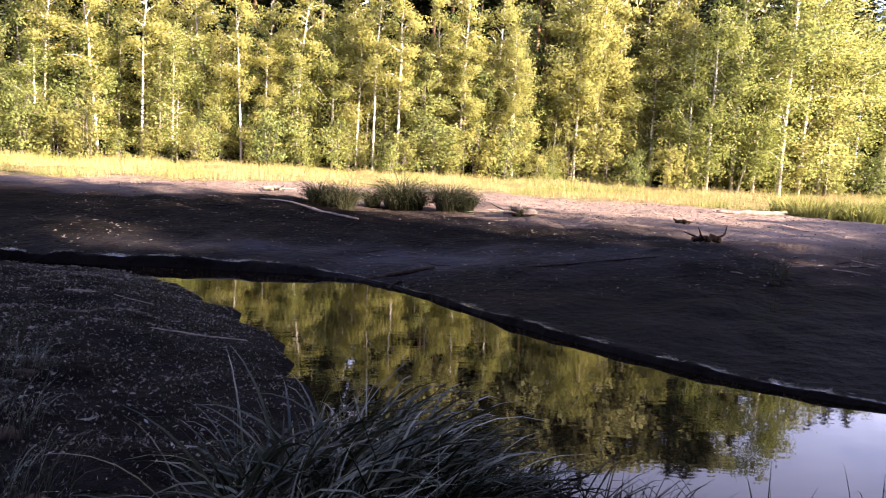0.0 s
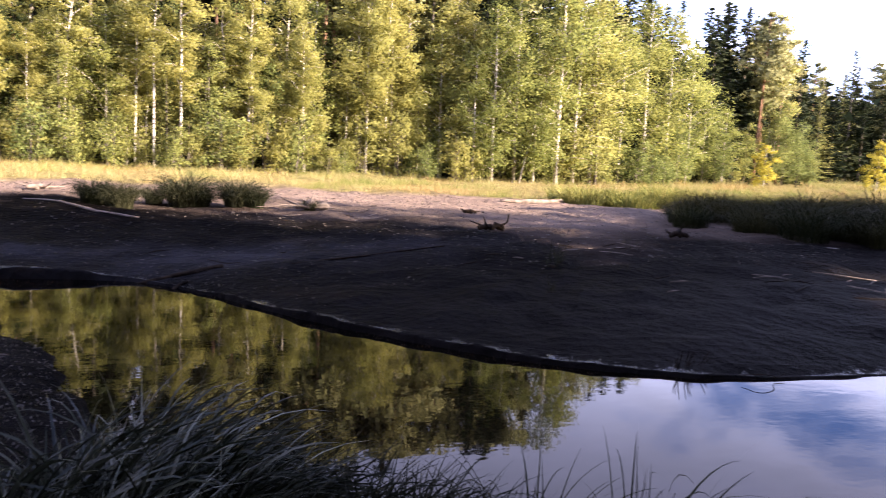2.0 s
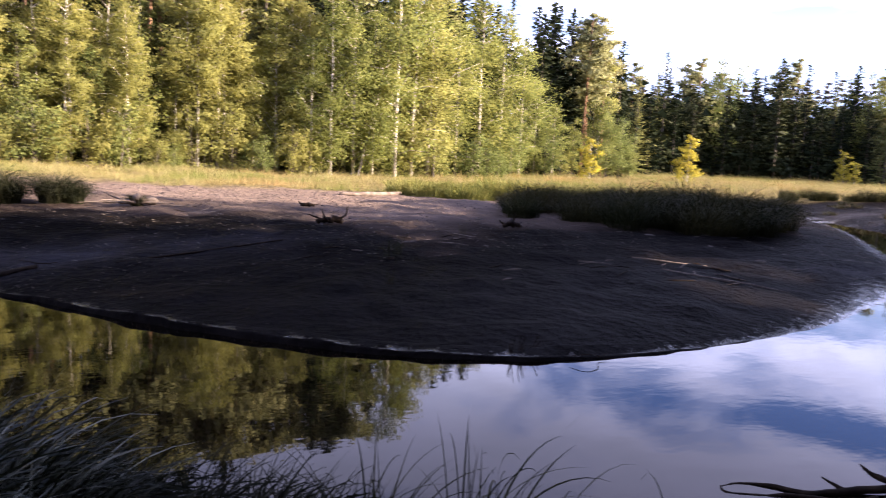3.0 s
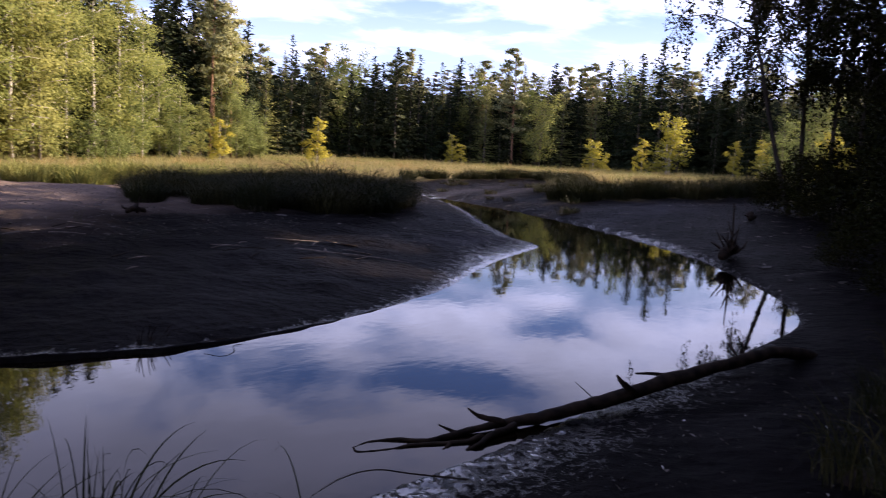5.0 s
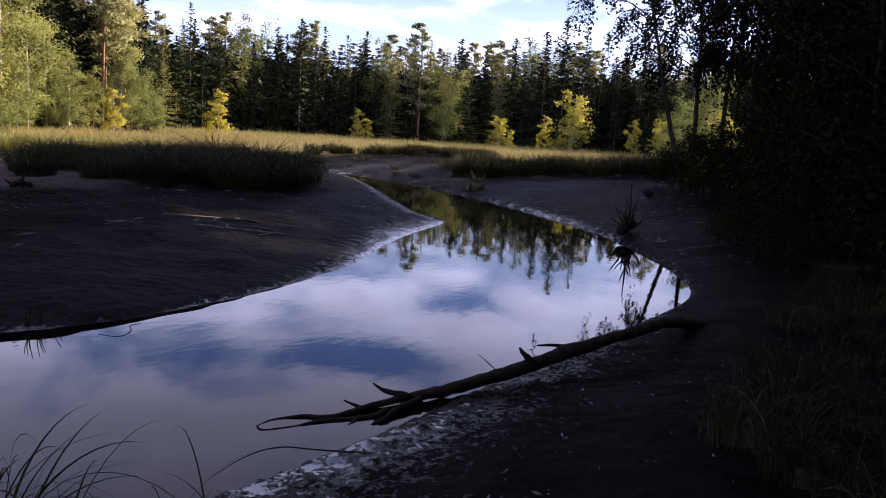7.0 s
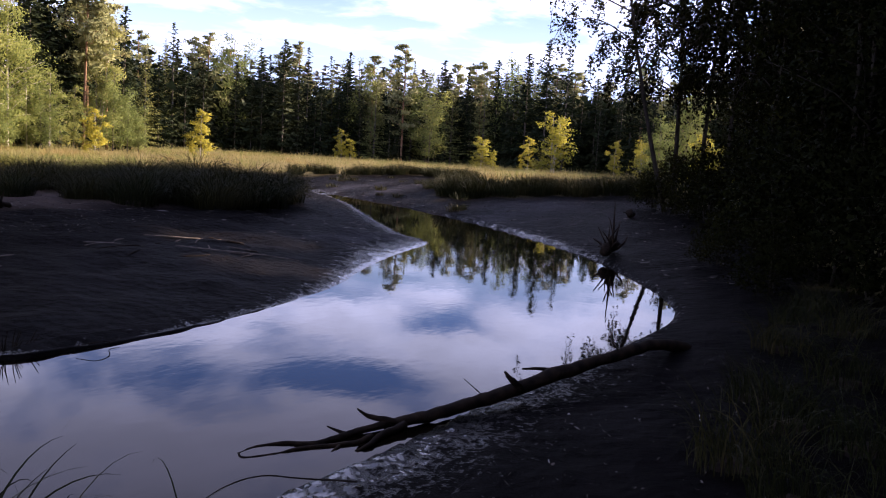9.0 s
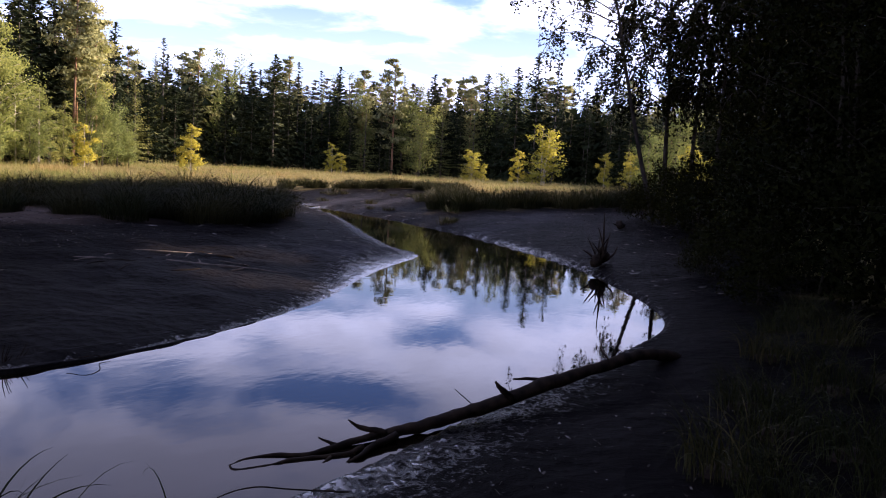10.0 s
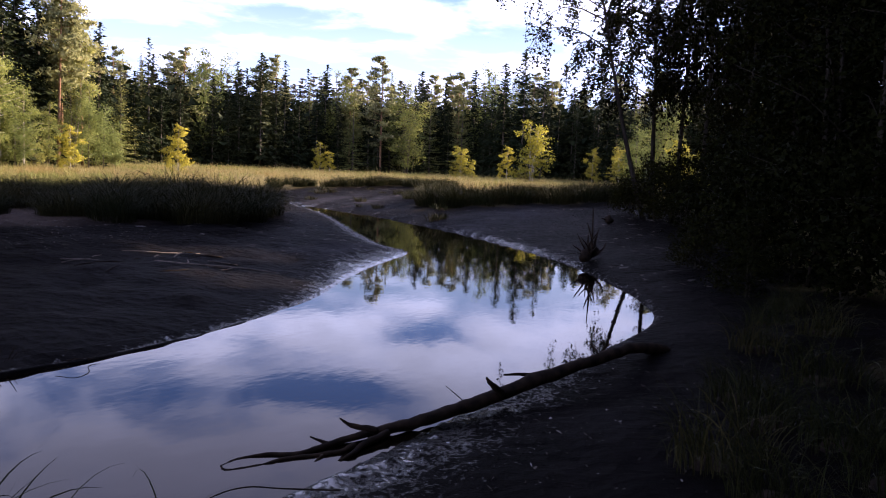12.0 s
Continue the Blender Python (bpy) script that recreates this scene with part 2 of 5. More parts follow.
def mud_material():
    m, n, l, b = material("pond_mud")
    wet = n.new("ShaderNodeAttribute")
    wet.attribute_name = "wet"
    litter = n.new("ShaderNodeAttribute")
    litter.attribute_name = "turf"
    big = noise_tex(n, l, 0.35, 5)
    mid = noise_tex(n, l, 2.3, 6, 0.6)
    fine = noise_tex(n, l, 22.0, 6, 0.7)
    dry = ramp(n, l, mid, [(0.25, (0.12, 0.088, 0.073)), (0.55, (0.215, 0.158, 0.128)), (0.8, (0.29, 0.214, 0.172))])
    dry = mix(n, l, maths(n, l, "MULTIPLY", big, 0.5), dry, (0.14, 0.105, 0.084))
    # near black: wet mud and the shade on it share this colour
    damp_shade = ramp(n, l, mid, [(0.3, (0.0022, 0.0018, 0.0018)), (0.75, (0.0094, 0.0077, 0.0073))])
    damp_shade = mix(n, l, ramp(n, l, noise_tex(n, l, 0.9, 7, 0.65), [(0.50, (0, 0, 0)), (0.66, (0.7, 0.7, 0.7))]), damp_shade, (0.0105, 0.0089, 0.0087))
    sheen_tint = n.new("ShaderNodeAttribute")
    sheen_tint.attribute_name = "sheen_tint"
    film = maths(n, l, "MULTIPLY", sheen_tint.outputs["Fac"], ramp(n, l, noise_tex(n, l, 1.4, 6, 0.6), [(0.36, (0.25, 0.25, 0.25)), (0.62, (1, 1, 1))]))
    # pale blue-grey painted over the mud for sheen and lit streaks
    damp_shade = mix(n, l, film, damp_shade, (0.050, 0.047, 0.055))
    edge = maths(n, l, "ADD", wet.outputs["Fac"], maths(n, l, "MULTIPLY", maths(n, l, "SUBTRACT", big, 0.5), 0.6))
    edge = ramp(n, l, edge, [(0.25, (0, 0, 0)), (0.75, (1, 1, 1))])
    col = mix(n, l, edge, dry, damp_shade)
    col = mix(n, l, litter.outputs["Fac"], col, ramp(n, l, mid, [(0.3, (0.10, 0.083, 0.036)), (0.7, (0.24, 0.19, 0.085))]))
    crumbs = ramp(n, l, fine, [(0.66, (0, 0, 0)), (0.74, (1, 1, 1))])
    col = mix(n, l, maths(n, l, "MULTIPLY", crumbs, 0.11), col, (0.06, 0.052, 0.046))
    l.new(col, b.inputs["Base Color"])
    rim = n.new("ShaderNodeAttribute")
    rim.attribute_name = "rim"
    pools = maths(n, l, "ADD", maths(n, l, "MULTIPLY", maths(n, l, "SUBTRACT", noise_tex(n, l, 6.0, 6, 0.7), 0.5), 1.2), maths(n, l, "MULTIPLY", maths(n, l, "SUBTRACT", fine, 0.5), 1.5))
    shine = ramp(n, l, maths(n, l, "ADD", rim.outputs["Fac"], pools), [(0.55, (0, 0, 0)), (0.86, (1, 1, 1))])
    dull = ramp(n, l, edge, [(0.0, (0.95, 0.95, 0.95)), (0.9, (0.75, 0.75, 0.75)), (1.0, (0.55, 0.55, 0.55))])
    l.new(mix(n, l, shine, dull, (0.11, 0.11, 0.11)), b.inputs["Roughness"])
    l.new(mix(n, l, shine, ramp(n, l, wet.outputs["Fac"], [(0.9, (0.003, 0.003, 0.003)), (1.0, (0.008, 0.008, 0.008))]), (0.85, 0.85, 0.85)), b.inputs["Specular IOR Level"])
    vor, co = n.new("ShaderNodeTexVoronoi"), n.new("ShaderNodeTexCoord")
    vor.inputs["Scale"].default_value = 7.0
    l.new(co.outputs["Object"], vor.inputs["Vector"])
    h = maths(n, l, "ADD", maths(n, l, "MULTIPLY", mid, 1.2), maths(n, l, "ADD", maths(n, l, "MULTIPLY", fine, 0.35), maths(n, l, "MULTIPLY", vor.outputs["Distance"], 0.5)))
    h = maths(n, l, "MULTIPLY", h, maths(n, l, "SUBTRACT", 1.0, maths(n, l, "MULTIPLY", shine, 0.92)))
    bump(n, l, b, h, 0.9, 0.09)
    return m


def water_material():
    m, n, l, b = material("brown_pond_water")
    b.inputs["Base Color"].default_value = (0.006, 0.0038, 0.002, 1)
    b.inputs["Roughness"].default_value = 0.022
    b.inputs["IOR"].default_value = 1.215
    co, mp = n.new("ShaderNodeTexCoord"), n.new("ShaderNodeMapping")
    mp.inputs["Scale"].default_value = (0.8, 1.3, 1)
    l.new(co.outputs["Object"], mp.inputs[0])
    t = n.new("ShaderNodeTexNoise")
    t.inputs["Scale"].default_value, t.inputs["Detail"].default_value = 5.0, 2
    l.new(mp.outputs[0], t.inputs["Vector"])
    bump(n, l, b, t.outputs["Fac"], 0.034, 0.02)
    return m


M_MUD, M_WATER = mud_material(), water_material()


# ---------------------------------------------------------------- mesh tools
class Geo:
    """Collects vertices and faces of one mesh."""

    def __init__(self):
        self.v, self.f, self.n, self.nrm = [], [], 0, []

    def add(self, verts, faces):
        self.v.append(np.asarray(verts, float).reshape(-1, 3))
        self.f.append(np.asarray(faces, int) + self.n)
        self.n += len(self.v[-1])

    def mesh(self, name, mat, smooth=False):
        me = bpy.data.meshes.new(name)
        faces = [tuple(r) for block in self.f for r in block.tolist()]
        me.from_pydata(np.concatenate(self.v).tolist(), [], faces)
        me.materials.append(mat)
        if smooth:
            me.polygons.foreach_set("use_smooth", [True] * len(me.polygons))
        me.update()
        if self.nrm:
            me.polygons.foreach_set("use_smooth", [True] * len(me.polygons))
            me.normals_split_custom_set_from_vertices(np.concatenate(self.nrm).tolist())
        return me


def tube(geo, path, radii, sides=8):
    """A tapered tube along a path, closed at both ends."""
    path, radii = np.asarray(path, float), np.asarray(radii, float)
    tang = np.gradient(path, axis=0)
    tang /= np.linalg.norm(tang, axis=1)[:, None] + 1e-9
    ref = np.array([0.31, 0.17, 0.93]) if abs(tang[0, 2]) < 0.8 else np.array([0.96, 0.2, 0.1])
    side = np.cross(tang, ref)
    side /= np.linalg.norm(side, axis=1)[:, None]
    up = np.cross(side, tang)
    a = np.linspace(0, 2 * np.pi, sides, endpoint=False)
    ring = path[:, None] + radii[:, None, None] * (np.cos(a)[None, :, None] * side[:, None] + np.sin(a)[None, :, None] * up[:, None])
    k, verts = len(path), ring.reshape(-1, 3)
    faces = [(i * sides + j, i * sides + (j + 1) % sides, (i + 1) * sides + (j + 1) % sides, (i + 1) * sides + j) for i in range(k - 1) for j in range(sides)]
    geo.add(verts, faces)
    tip = len(verts)
    geo.add(np.array([path[0], path[-1]]), np.zeros((0, 4), int))
    base = geo.n - 2 - tip
    ends = [(base + j, base + tip, base + (j + 1) % sides) for j in range(sides)] + [(base + (k - 1) * sides + j, base + (k - 1) * sides + (j + 1) % sides, base + tip + 1) for j in range(sides)]
    geo.f.append(np.asarray(ends, int))


def curve(points, steps=6):
    """A smooth line through control points (Catmull-Rom)."""
    p = np.asarray(points, float)
    p = np.vstack([2 * p[0] - p[1], p, 2 * p[-1] - p[-2]])
    out = []
    for i in range(1, len(p) - 2):
        for s in np.linspace(0, 1, steps, endpoint=False):
            a, b, c, d = p[i - 1], p[i], p[i + 1], p[i + 2]
            out.append(0.5 * (2 * b + (c - a) * s + (2 * a - 5 * b + 4 * c - d) * s * s + (3 * b - a - 3 * c + d) * s ** 3))
    out.append(p[-2])
    return np.array(out)


def leaves(geo, centre, length, width, rng, droop=0.3, flat=0.0, out=None):
    """One small pointed leaf or spray at each centre: a rhombus folded along its middle."""
    n = len(centre)
    ax = rng.normal(size=(n, 3))
    ax[:, 2] = ax[:, 2] * (1 - flat) - droop
    ax /= np.linalg.norm(ax, axis=1)[:, None]
    sd = np.cross(ax, rng.normal(size=(n, 3)))
    sd /= np.linalg.norm(sd, axis=1)[:, None]
    L, W = length * rng.uniform(0.6, 1.3, n)[:, None], width * rng.uniform(0.6, 1.3, n)[:, None]
    nrm = np.cross(ax, sd)
    v = np.stack([centre - ax * L / 2, centre + sd * W / 2 + nrm * W * 0.15 + ax * L * 0.2, centre + ax * L * 0.35 - sd * W / 2], 1)
    i = np.arange(n)[:, None] * 3
    order = np.tile(np.arange(3), (n, 1))
    if out is not None:
        # shading normals are bent outwards from the bough, so clumps shade as if round
        out = out / np.linalg.norm(out, axis=1)[:, None]
        face = np.cross(v[:, 1] - v[:, 0], v[:, 2] - v[:, 0])
        face /= np.linalg.norm(face, axis=1)[:, None]
        back = (face * out).sum(1) < 0
        order[back] = [0, 2, 1]
        face[back] *= -1
        soft = out * 0.75 + face * 0.48
        soft /= np.linalg.norm(soft, axis=1)[:, None]
        geo.nrm.append(np.repeat(soft, 3, 0))
    geo.add(v.reshape(-1, 3), i + order)


def blades(geo, root, length, heading, bend, width, rng, segs=4, twist=0.5):
    """Grass blades: tapering ribbons that leave the root upright, bend over by bend (radians at the tip) towards heading, and turn about their own length."""
    n = len(root)
    s = (np.arange(segs) + 0.5) / segs
    start = rng.uniform(0.02, 0.22, n)
    th = start[:, None] + (bend - start)[:, None] * s[None, :] ** 1.7
    step = (length / segs)[:, None]
    go = np.concatenate([np.zeros((n, 1)), np.cumsum(np.sin(th) * step, 1)], 1)
    up = np.concatenate([np.zeros((n, 1)), np.cumsum(np.cos(th) * step, 1)], 1)
    ch, sh = np.cos(heading)[:, None], np.sin(heading)[:, None]
    mid = np.stack([root[:, 0:1] + ch * go, root[:, 1:2] + sh * go, root[:, 2:3] + up], 2)
    lean = np.concatenate([th[:, :1], th], 1)
    across = np.stack([-sh + 0 * lean, ch + 0 * lean, 0 * lean], 2)
    over = np.stack([ch * np.cos(lean), sh * np.cos(lean), -np.sin(lean)], 2)
    tw = rng.normal(0, twist, n)[:, None] + rng.normal(0, 0.8 * twist, n)[:, None] * np.linspace(0, 1, segs + 1)[None]
    taper = np.concatenate([np.full(1, 0.7), 1 - (np.arange(1, segs + 1) / segs) ** 2.6 * 0.94])
    sd = (across * np.cos(tw)[:, :, None] + over * np.sin(tw)[:, :, None]) * (width[:, None] * taper[None])[:, :, None] / 2
    v = np.stack([mid - sd, mid + sd], 2).reshape(n, -1, 3)
    k = 2 * (segs + 1)
    q = np.array([(2 * i, 2 * i + 1, 2 * i + 3, 2 * i + 2) for i in range(segs)])
    geo.add(v.reshape(-1, 3), (np.arange(n)[:, None, None] * k + q[None]).reshape(-1, 4))


def empty(name, m, label, category, group=""):
    ob = new(name)
    ob.empty_display_size = 0.2
    ob.matrix_world = m
    return tagged(ob, label, category, group)


def part(name, me, parent, label=""):
    ob = new(name, me)
    ob.parent = parent
    return tagged(ob, label)


# ---------------------------------------------------------------- the lie of the land
FAR_SHORE = curve([(-60, 19), (-25, 14.8), (-12, 13.6), (-5.4, 13.0), (-2.02, 12.75), (-0.65, 12.47), (0.06, 12.2), (0.48, 11.88), (1.14, 10.86), (2.23, 8.82), (3.49, 7.1), (4.6, 6.15),
                   (5.6, 5.7), (7.07, 5.5), (8.9, 5.5), (10.3, 5.65), (12.1, 6.1), (14.2, 6.5), (16.8, 6.85), (17.9, 8.0), (21.3, 10.5), (27.3, 14.75), (31.9, 18.9), (36, 22)], 5)
NEAR_LINE = curve([(-60, 16.5), (-25, 13.7), (-12, 12.7), (-5.1, 12.2), (-3.6, 11.95), (-2.76, 11.6), (-1.94, 10.7), (-0.81, 8.5), (-0.4, 6.6), (0.15, 5.1), (1.0, 3.9), (2.2, 3.0), (3.4, 2.55), (4.7, 2.2), (6.4, 1.85),
                    (8.6, 1.25), (11, 0.85), (12.8, 1.2), (14.7, 2.0), (17.2, 3.3), (19.8, 5.2), (23, 7.9), (27, 12), (31.5, 17.6), (36, 22)], 5)
crumble = np.random.default_rng(3).normal(0, 0.07, NEAR_LINE.shape) * ((NEAR_LINE[:, :1] > -6) & (NEAR_LINE[:, :1] < 1.2))
NEAR_SHORE = NEAR_LINE + crumble          # the near bank breaks off unevenly
MEADOW_EDGE = curve([(-160, 29), (-40, 25), (-9.4, 23.6), (-6.6, 25), (-3.4, 24.6), (0, 27), (4.9, 26.8), (7.2, 24.8), (10.5, 23.5), (12.8, 21.5), (16.7, 22.2), (19, 25), (24, 28.5), (32, 28), (38, 25.6), (41.5, 22.8), (46, 20.8), (46, 17),
                     (37, 13.6), (31, 11.8), (31.8, 9.4), (35, 7.4), (36.8, 4.6), (30, 0.5), (20, -1.2), (13, -2.2), (8, -2.8), (-30, -3.5), (-160, -5)], 4)


def line_distance(line, x, y):
    best = np.full(x.shape, 1e9)
    for (ax, ay), (bx, by) in zip(line[:-1, :2], line[1:, :2]):
        dx, dy = bx - ax, by - ay
        s = np.clip(((x - ax) * dx + (y - ay) * dy) / (dx * dx + dy * dy), 0, 1)
        best = np.minimum(best, (x - ax - s * dx) ** 2 + (y - ay - s * dy) ** 2)
    return np.sqrt(best)


def inside(poly, x, y):
    r = np.zeros(x.shape, bool)
    for (ax, ay), (bx, by) in zip(poly, np.roll(poly, -1, 0)):
        if ay != by:
            r ^= ((ay > y) != (by > y)) & (x < (bx - ax) * (y - ay) / (by - ay) + ax)
    return r


POND = np.vstack([FAR_SHORE, NEAR_SHORE[::-1]])


def wave(x, y, scale, seed):
    """Soft irregular waves between about -1 and 1."""
    rs, out = np.random.RandomState(seed), 0
    for k in range(6):
        a, f, p = rs.uniform(0, 6.28), rs.uniform(0.6, 1.7) / scale, rs.uniform(0, 6.28)
        out = out + np.sin((x * np.cos(a) + y * np.sin(a)) * f * 6.28 + p + 1.3 * np.sin((x * np.sin(a) - y * np.cos(a)) * f * 4 + p))
    return out / 3.4


def grain(x, y, scale, seed):
    """Uneven lumps of about that size, between -1 and 1, with no direction of their own."""
    t = np.random.RandomState(seed).uniform(-1, 1, (256, 256))
    u, v = x / scale + 1000, y / scale + 1000
    i, j = np.floor(u).astype(int), np.floor(v).astype(int)
    a, b = u - i, v - j
    a, b = a * a * (3 - 2 * a), b * b * (3 - 2 * b)
    i, j, i1, j1 = i % 256, j % 256, (i + 1) % 256, (j + 1) % 256
    return (t[i, j] * (1 - a) + t[i1, j] * a) * (1 - b) + (t[i, j1] * (1 - a) + t[i1, j1] * a) * b


def land(x, y):
    """Height, wetness and turf cover of the ground; wetness also darkens for shade."""
    x, y = np.asarray(x, float), np.asarray(y, float)
    df, dn, wetted = line_distance(FAR_SHORE, x, y), line_distance(NEAR_SHORE, x, y), inside(POND, x, y)
    d = np.minimum(df, dn)
    wob = wave(x, y, 1.6, 5) * 0.5 + wave(x, y, 0.5, 6) * 0.3
    de = np.clip(d + 0.03 * wob * np.clip(d / 0.3, 0, 1), 0, None)
    scarp = 0.055 * np.clip(de / 0.07, 0, 1)
    far = np.interp(x, [-1.2, 0.1, 0.6, 5.8, 7.5], [0.15, 0.055, 0.04, 0.04, 0.006]) * np.clip((de - 0.08) / 0.08, 0, 1) + 0.62 * (1 - np.exp(-de / 4.0)) + 0.006 * np.minimum(de, 25)
    ooze = np.interp(x, [2.2, 3.2, 7.0, 9.0], [0, 1, 1, 0])          # the low wet shore by the log
    near = scarp * (1 - 0.8 * ooze) + 0.40 * (1 - np.exp(-(de / (1.6 + 0.7 * ooze)) ** (1 + ooze))) + 0.012 * np.minimum(de, 25)
    near = near + ooze * np.clip(de / 0.1, 0, 1) * np.exp(-(de / 1.25) ** 2) * (0.010 * grain(x, y, 0.33, 12) + 0.022 * grain(x, y, 0.15, 13) + 0.014 * grain(x, y, 0.1, 14))
    east = np.clip((x - 8) / 6, 0, 1)
    near = near * (1 - east) + (scarp + 0.5 * (1 - np.exp(-de / 4.5)) + 0.012 * np.minimum(de, 25)) * east
    z = np.where(df < dn, far, near) + 0.12 * np.clip((x - 30) / 30, 0, 1)
    z = z + np.clip(de / 3, 0, 1) * (0.05 * wave(x, y, 7, 1) + 0.02 * wave(x, y, 1.7, 2)) + np.clip(de / 1.2, 0.03, 1) * np.where((df >= dn) & (x < 1.5), 1.8, 1.15) * (0.035 * grain(x, y, 0.7, 3) + 0.024 * grain(x, y, 0.31, 4))
    z = np.maximum(z, np.where((df >= dn) & (ooze > 0.3), 0.004, 0.02) * np.clip(de / 0.05, 0, 1))
    z = np.where(wetted, -0.5 * (1 - np.exp(-d / 0.8)) - 0.01, z)
    turf = inside(MEADOW_EDGE, x, y)
    md = line_distance(MEADOW_EDGE, x, y) * np.where(turf, -1, 1)
    turf = 1 - np.clip(0.5 + (md + 0.7 * wave(x, y, 4, 8)) / 1.4, 0, 1)
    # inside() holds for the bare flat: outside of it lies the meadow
    # far-side wetness ends near the shadow edge and darkens the shaded flat
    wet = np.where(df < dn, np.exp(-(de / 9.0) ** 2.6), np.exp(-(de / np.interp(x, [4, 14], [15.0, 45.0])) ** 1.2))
    rim = np.where(df < dn, np.exp(-de / np.interp(x, [4, 9, 14, 24], [0.10, 0.35, 1.0, 0.6])), np.exp(-de / np.interp(x, [1, 3.5, 7, 10, 14, 20, 26], [0.15, 1.1, 1.0, 0.3, 0.25, 0.6, 0.5])))
    rim = rim * np.where(df < dn, np.interp(x, [3, 8, 12], [0.35, 0.75, 1.0]), np.interp(x, [2, 3.2, 8, 12], [0.4, 0.95, 0.85, 1.0])) * np.where(df < dn, 1, np.interp(x, [1, 3.5, 9, 14, 20, 26], [0.4, 1.0, 0.7, 0.5, 0.95, 0.6]))
    return z, wet, 1 - turf, rim


def sheen_patches(x, y):
    """Patches of pale blue-grey colour standing in for sky sheen and sunlit mud."""
    film = np.zeros(len(x))
    for cx, cy, wide, deep, much in ((1.6, 12.9, 2.2, 0.9, 0.8), (-1.0, 13.6, 2.5, 0.5, 0.5), (4.2, 12.6, 2.2, 1.0, 0.45), (8.2, 15.2, 2.2, 1.0, 0.8), (29.0, 7.2, 4.5, 1.6, 0.6), (24.0, 7.6, 3.0, 0.8, 0.6), (15.5, 7.6, 2.0, 0.6, 0.5), (5.0, 16.8, 2.0, 0.7, 0.35), (34.0, 18.2, 3.8, 0.9, 1.0), (33.0, 15.4, 3.6, 0.6, 0.9)):
        film = np.maximum(film, much * np.exp(-((x - cx) / wide) ** 2 - ((y - cy + 0.12 * wave(x, y, 1.5, 51)) / deep) ** 2))
    return film


def height(x, y):
    return float(land(np.array([x]), np.array([y]))[0][0])


def graded(lo, hi, step, far, growth):
    a = list(np.arange(lo, hi + 1e-6, step))
    s, v = step, hi
    while v < far:
        s *= growth
        v += s
        a.append(v)
    s, v = step, lo
    while v > -far:
        s *= growth
        v -= s
        a.insert(0, v)
    return np.array(a)


def build_ground():
    xs = np.union1d(graded(-4, 12, 0.10, 2500, 1.07), np.round(np.arange(2.6, 8.0, 0.1) + 0.05, 3))
    ys = np.union1d(graded(1.0, 13, 0.10, 2500, 1.07), np.round(np.arange(0.8, 3.4, 0.1) + 0.05, 3))
    X, Y = np.meshgrid(xs, ys)
    z, wet, turf, rim = land(X.ravel(), Y.ravel())
    nx, ny = len(xs), len(ys)
    i = (np.arange(ny - 1)[:, None] * nx + np.arange(nx - 1)[None, :]).ravel()
    me = bpy.data.meshes.new("ground")
    me.from_pydata(np.stack([X.ravel(), Y.ravel(), z], 1).tolist(), [], np.stack([i, i + 1, i + 1 + nx, i + nx], 1).tolist())
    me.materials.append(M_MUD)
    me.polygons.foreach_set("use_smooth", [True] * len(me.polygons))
    for key, val in (("wet", wet), ("turf", turf), ("rim", rim), ("sheen_tint", sheen_patches(X.ravel(), Y.ravel()))):
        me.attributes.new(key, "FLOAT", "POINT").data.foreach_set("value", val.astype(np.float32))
    return tagged(new("ground", me), "drained pond mud darkened by wetness and painted shade, with drier brown flats and turf", "ground", kind="structure")


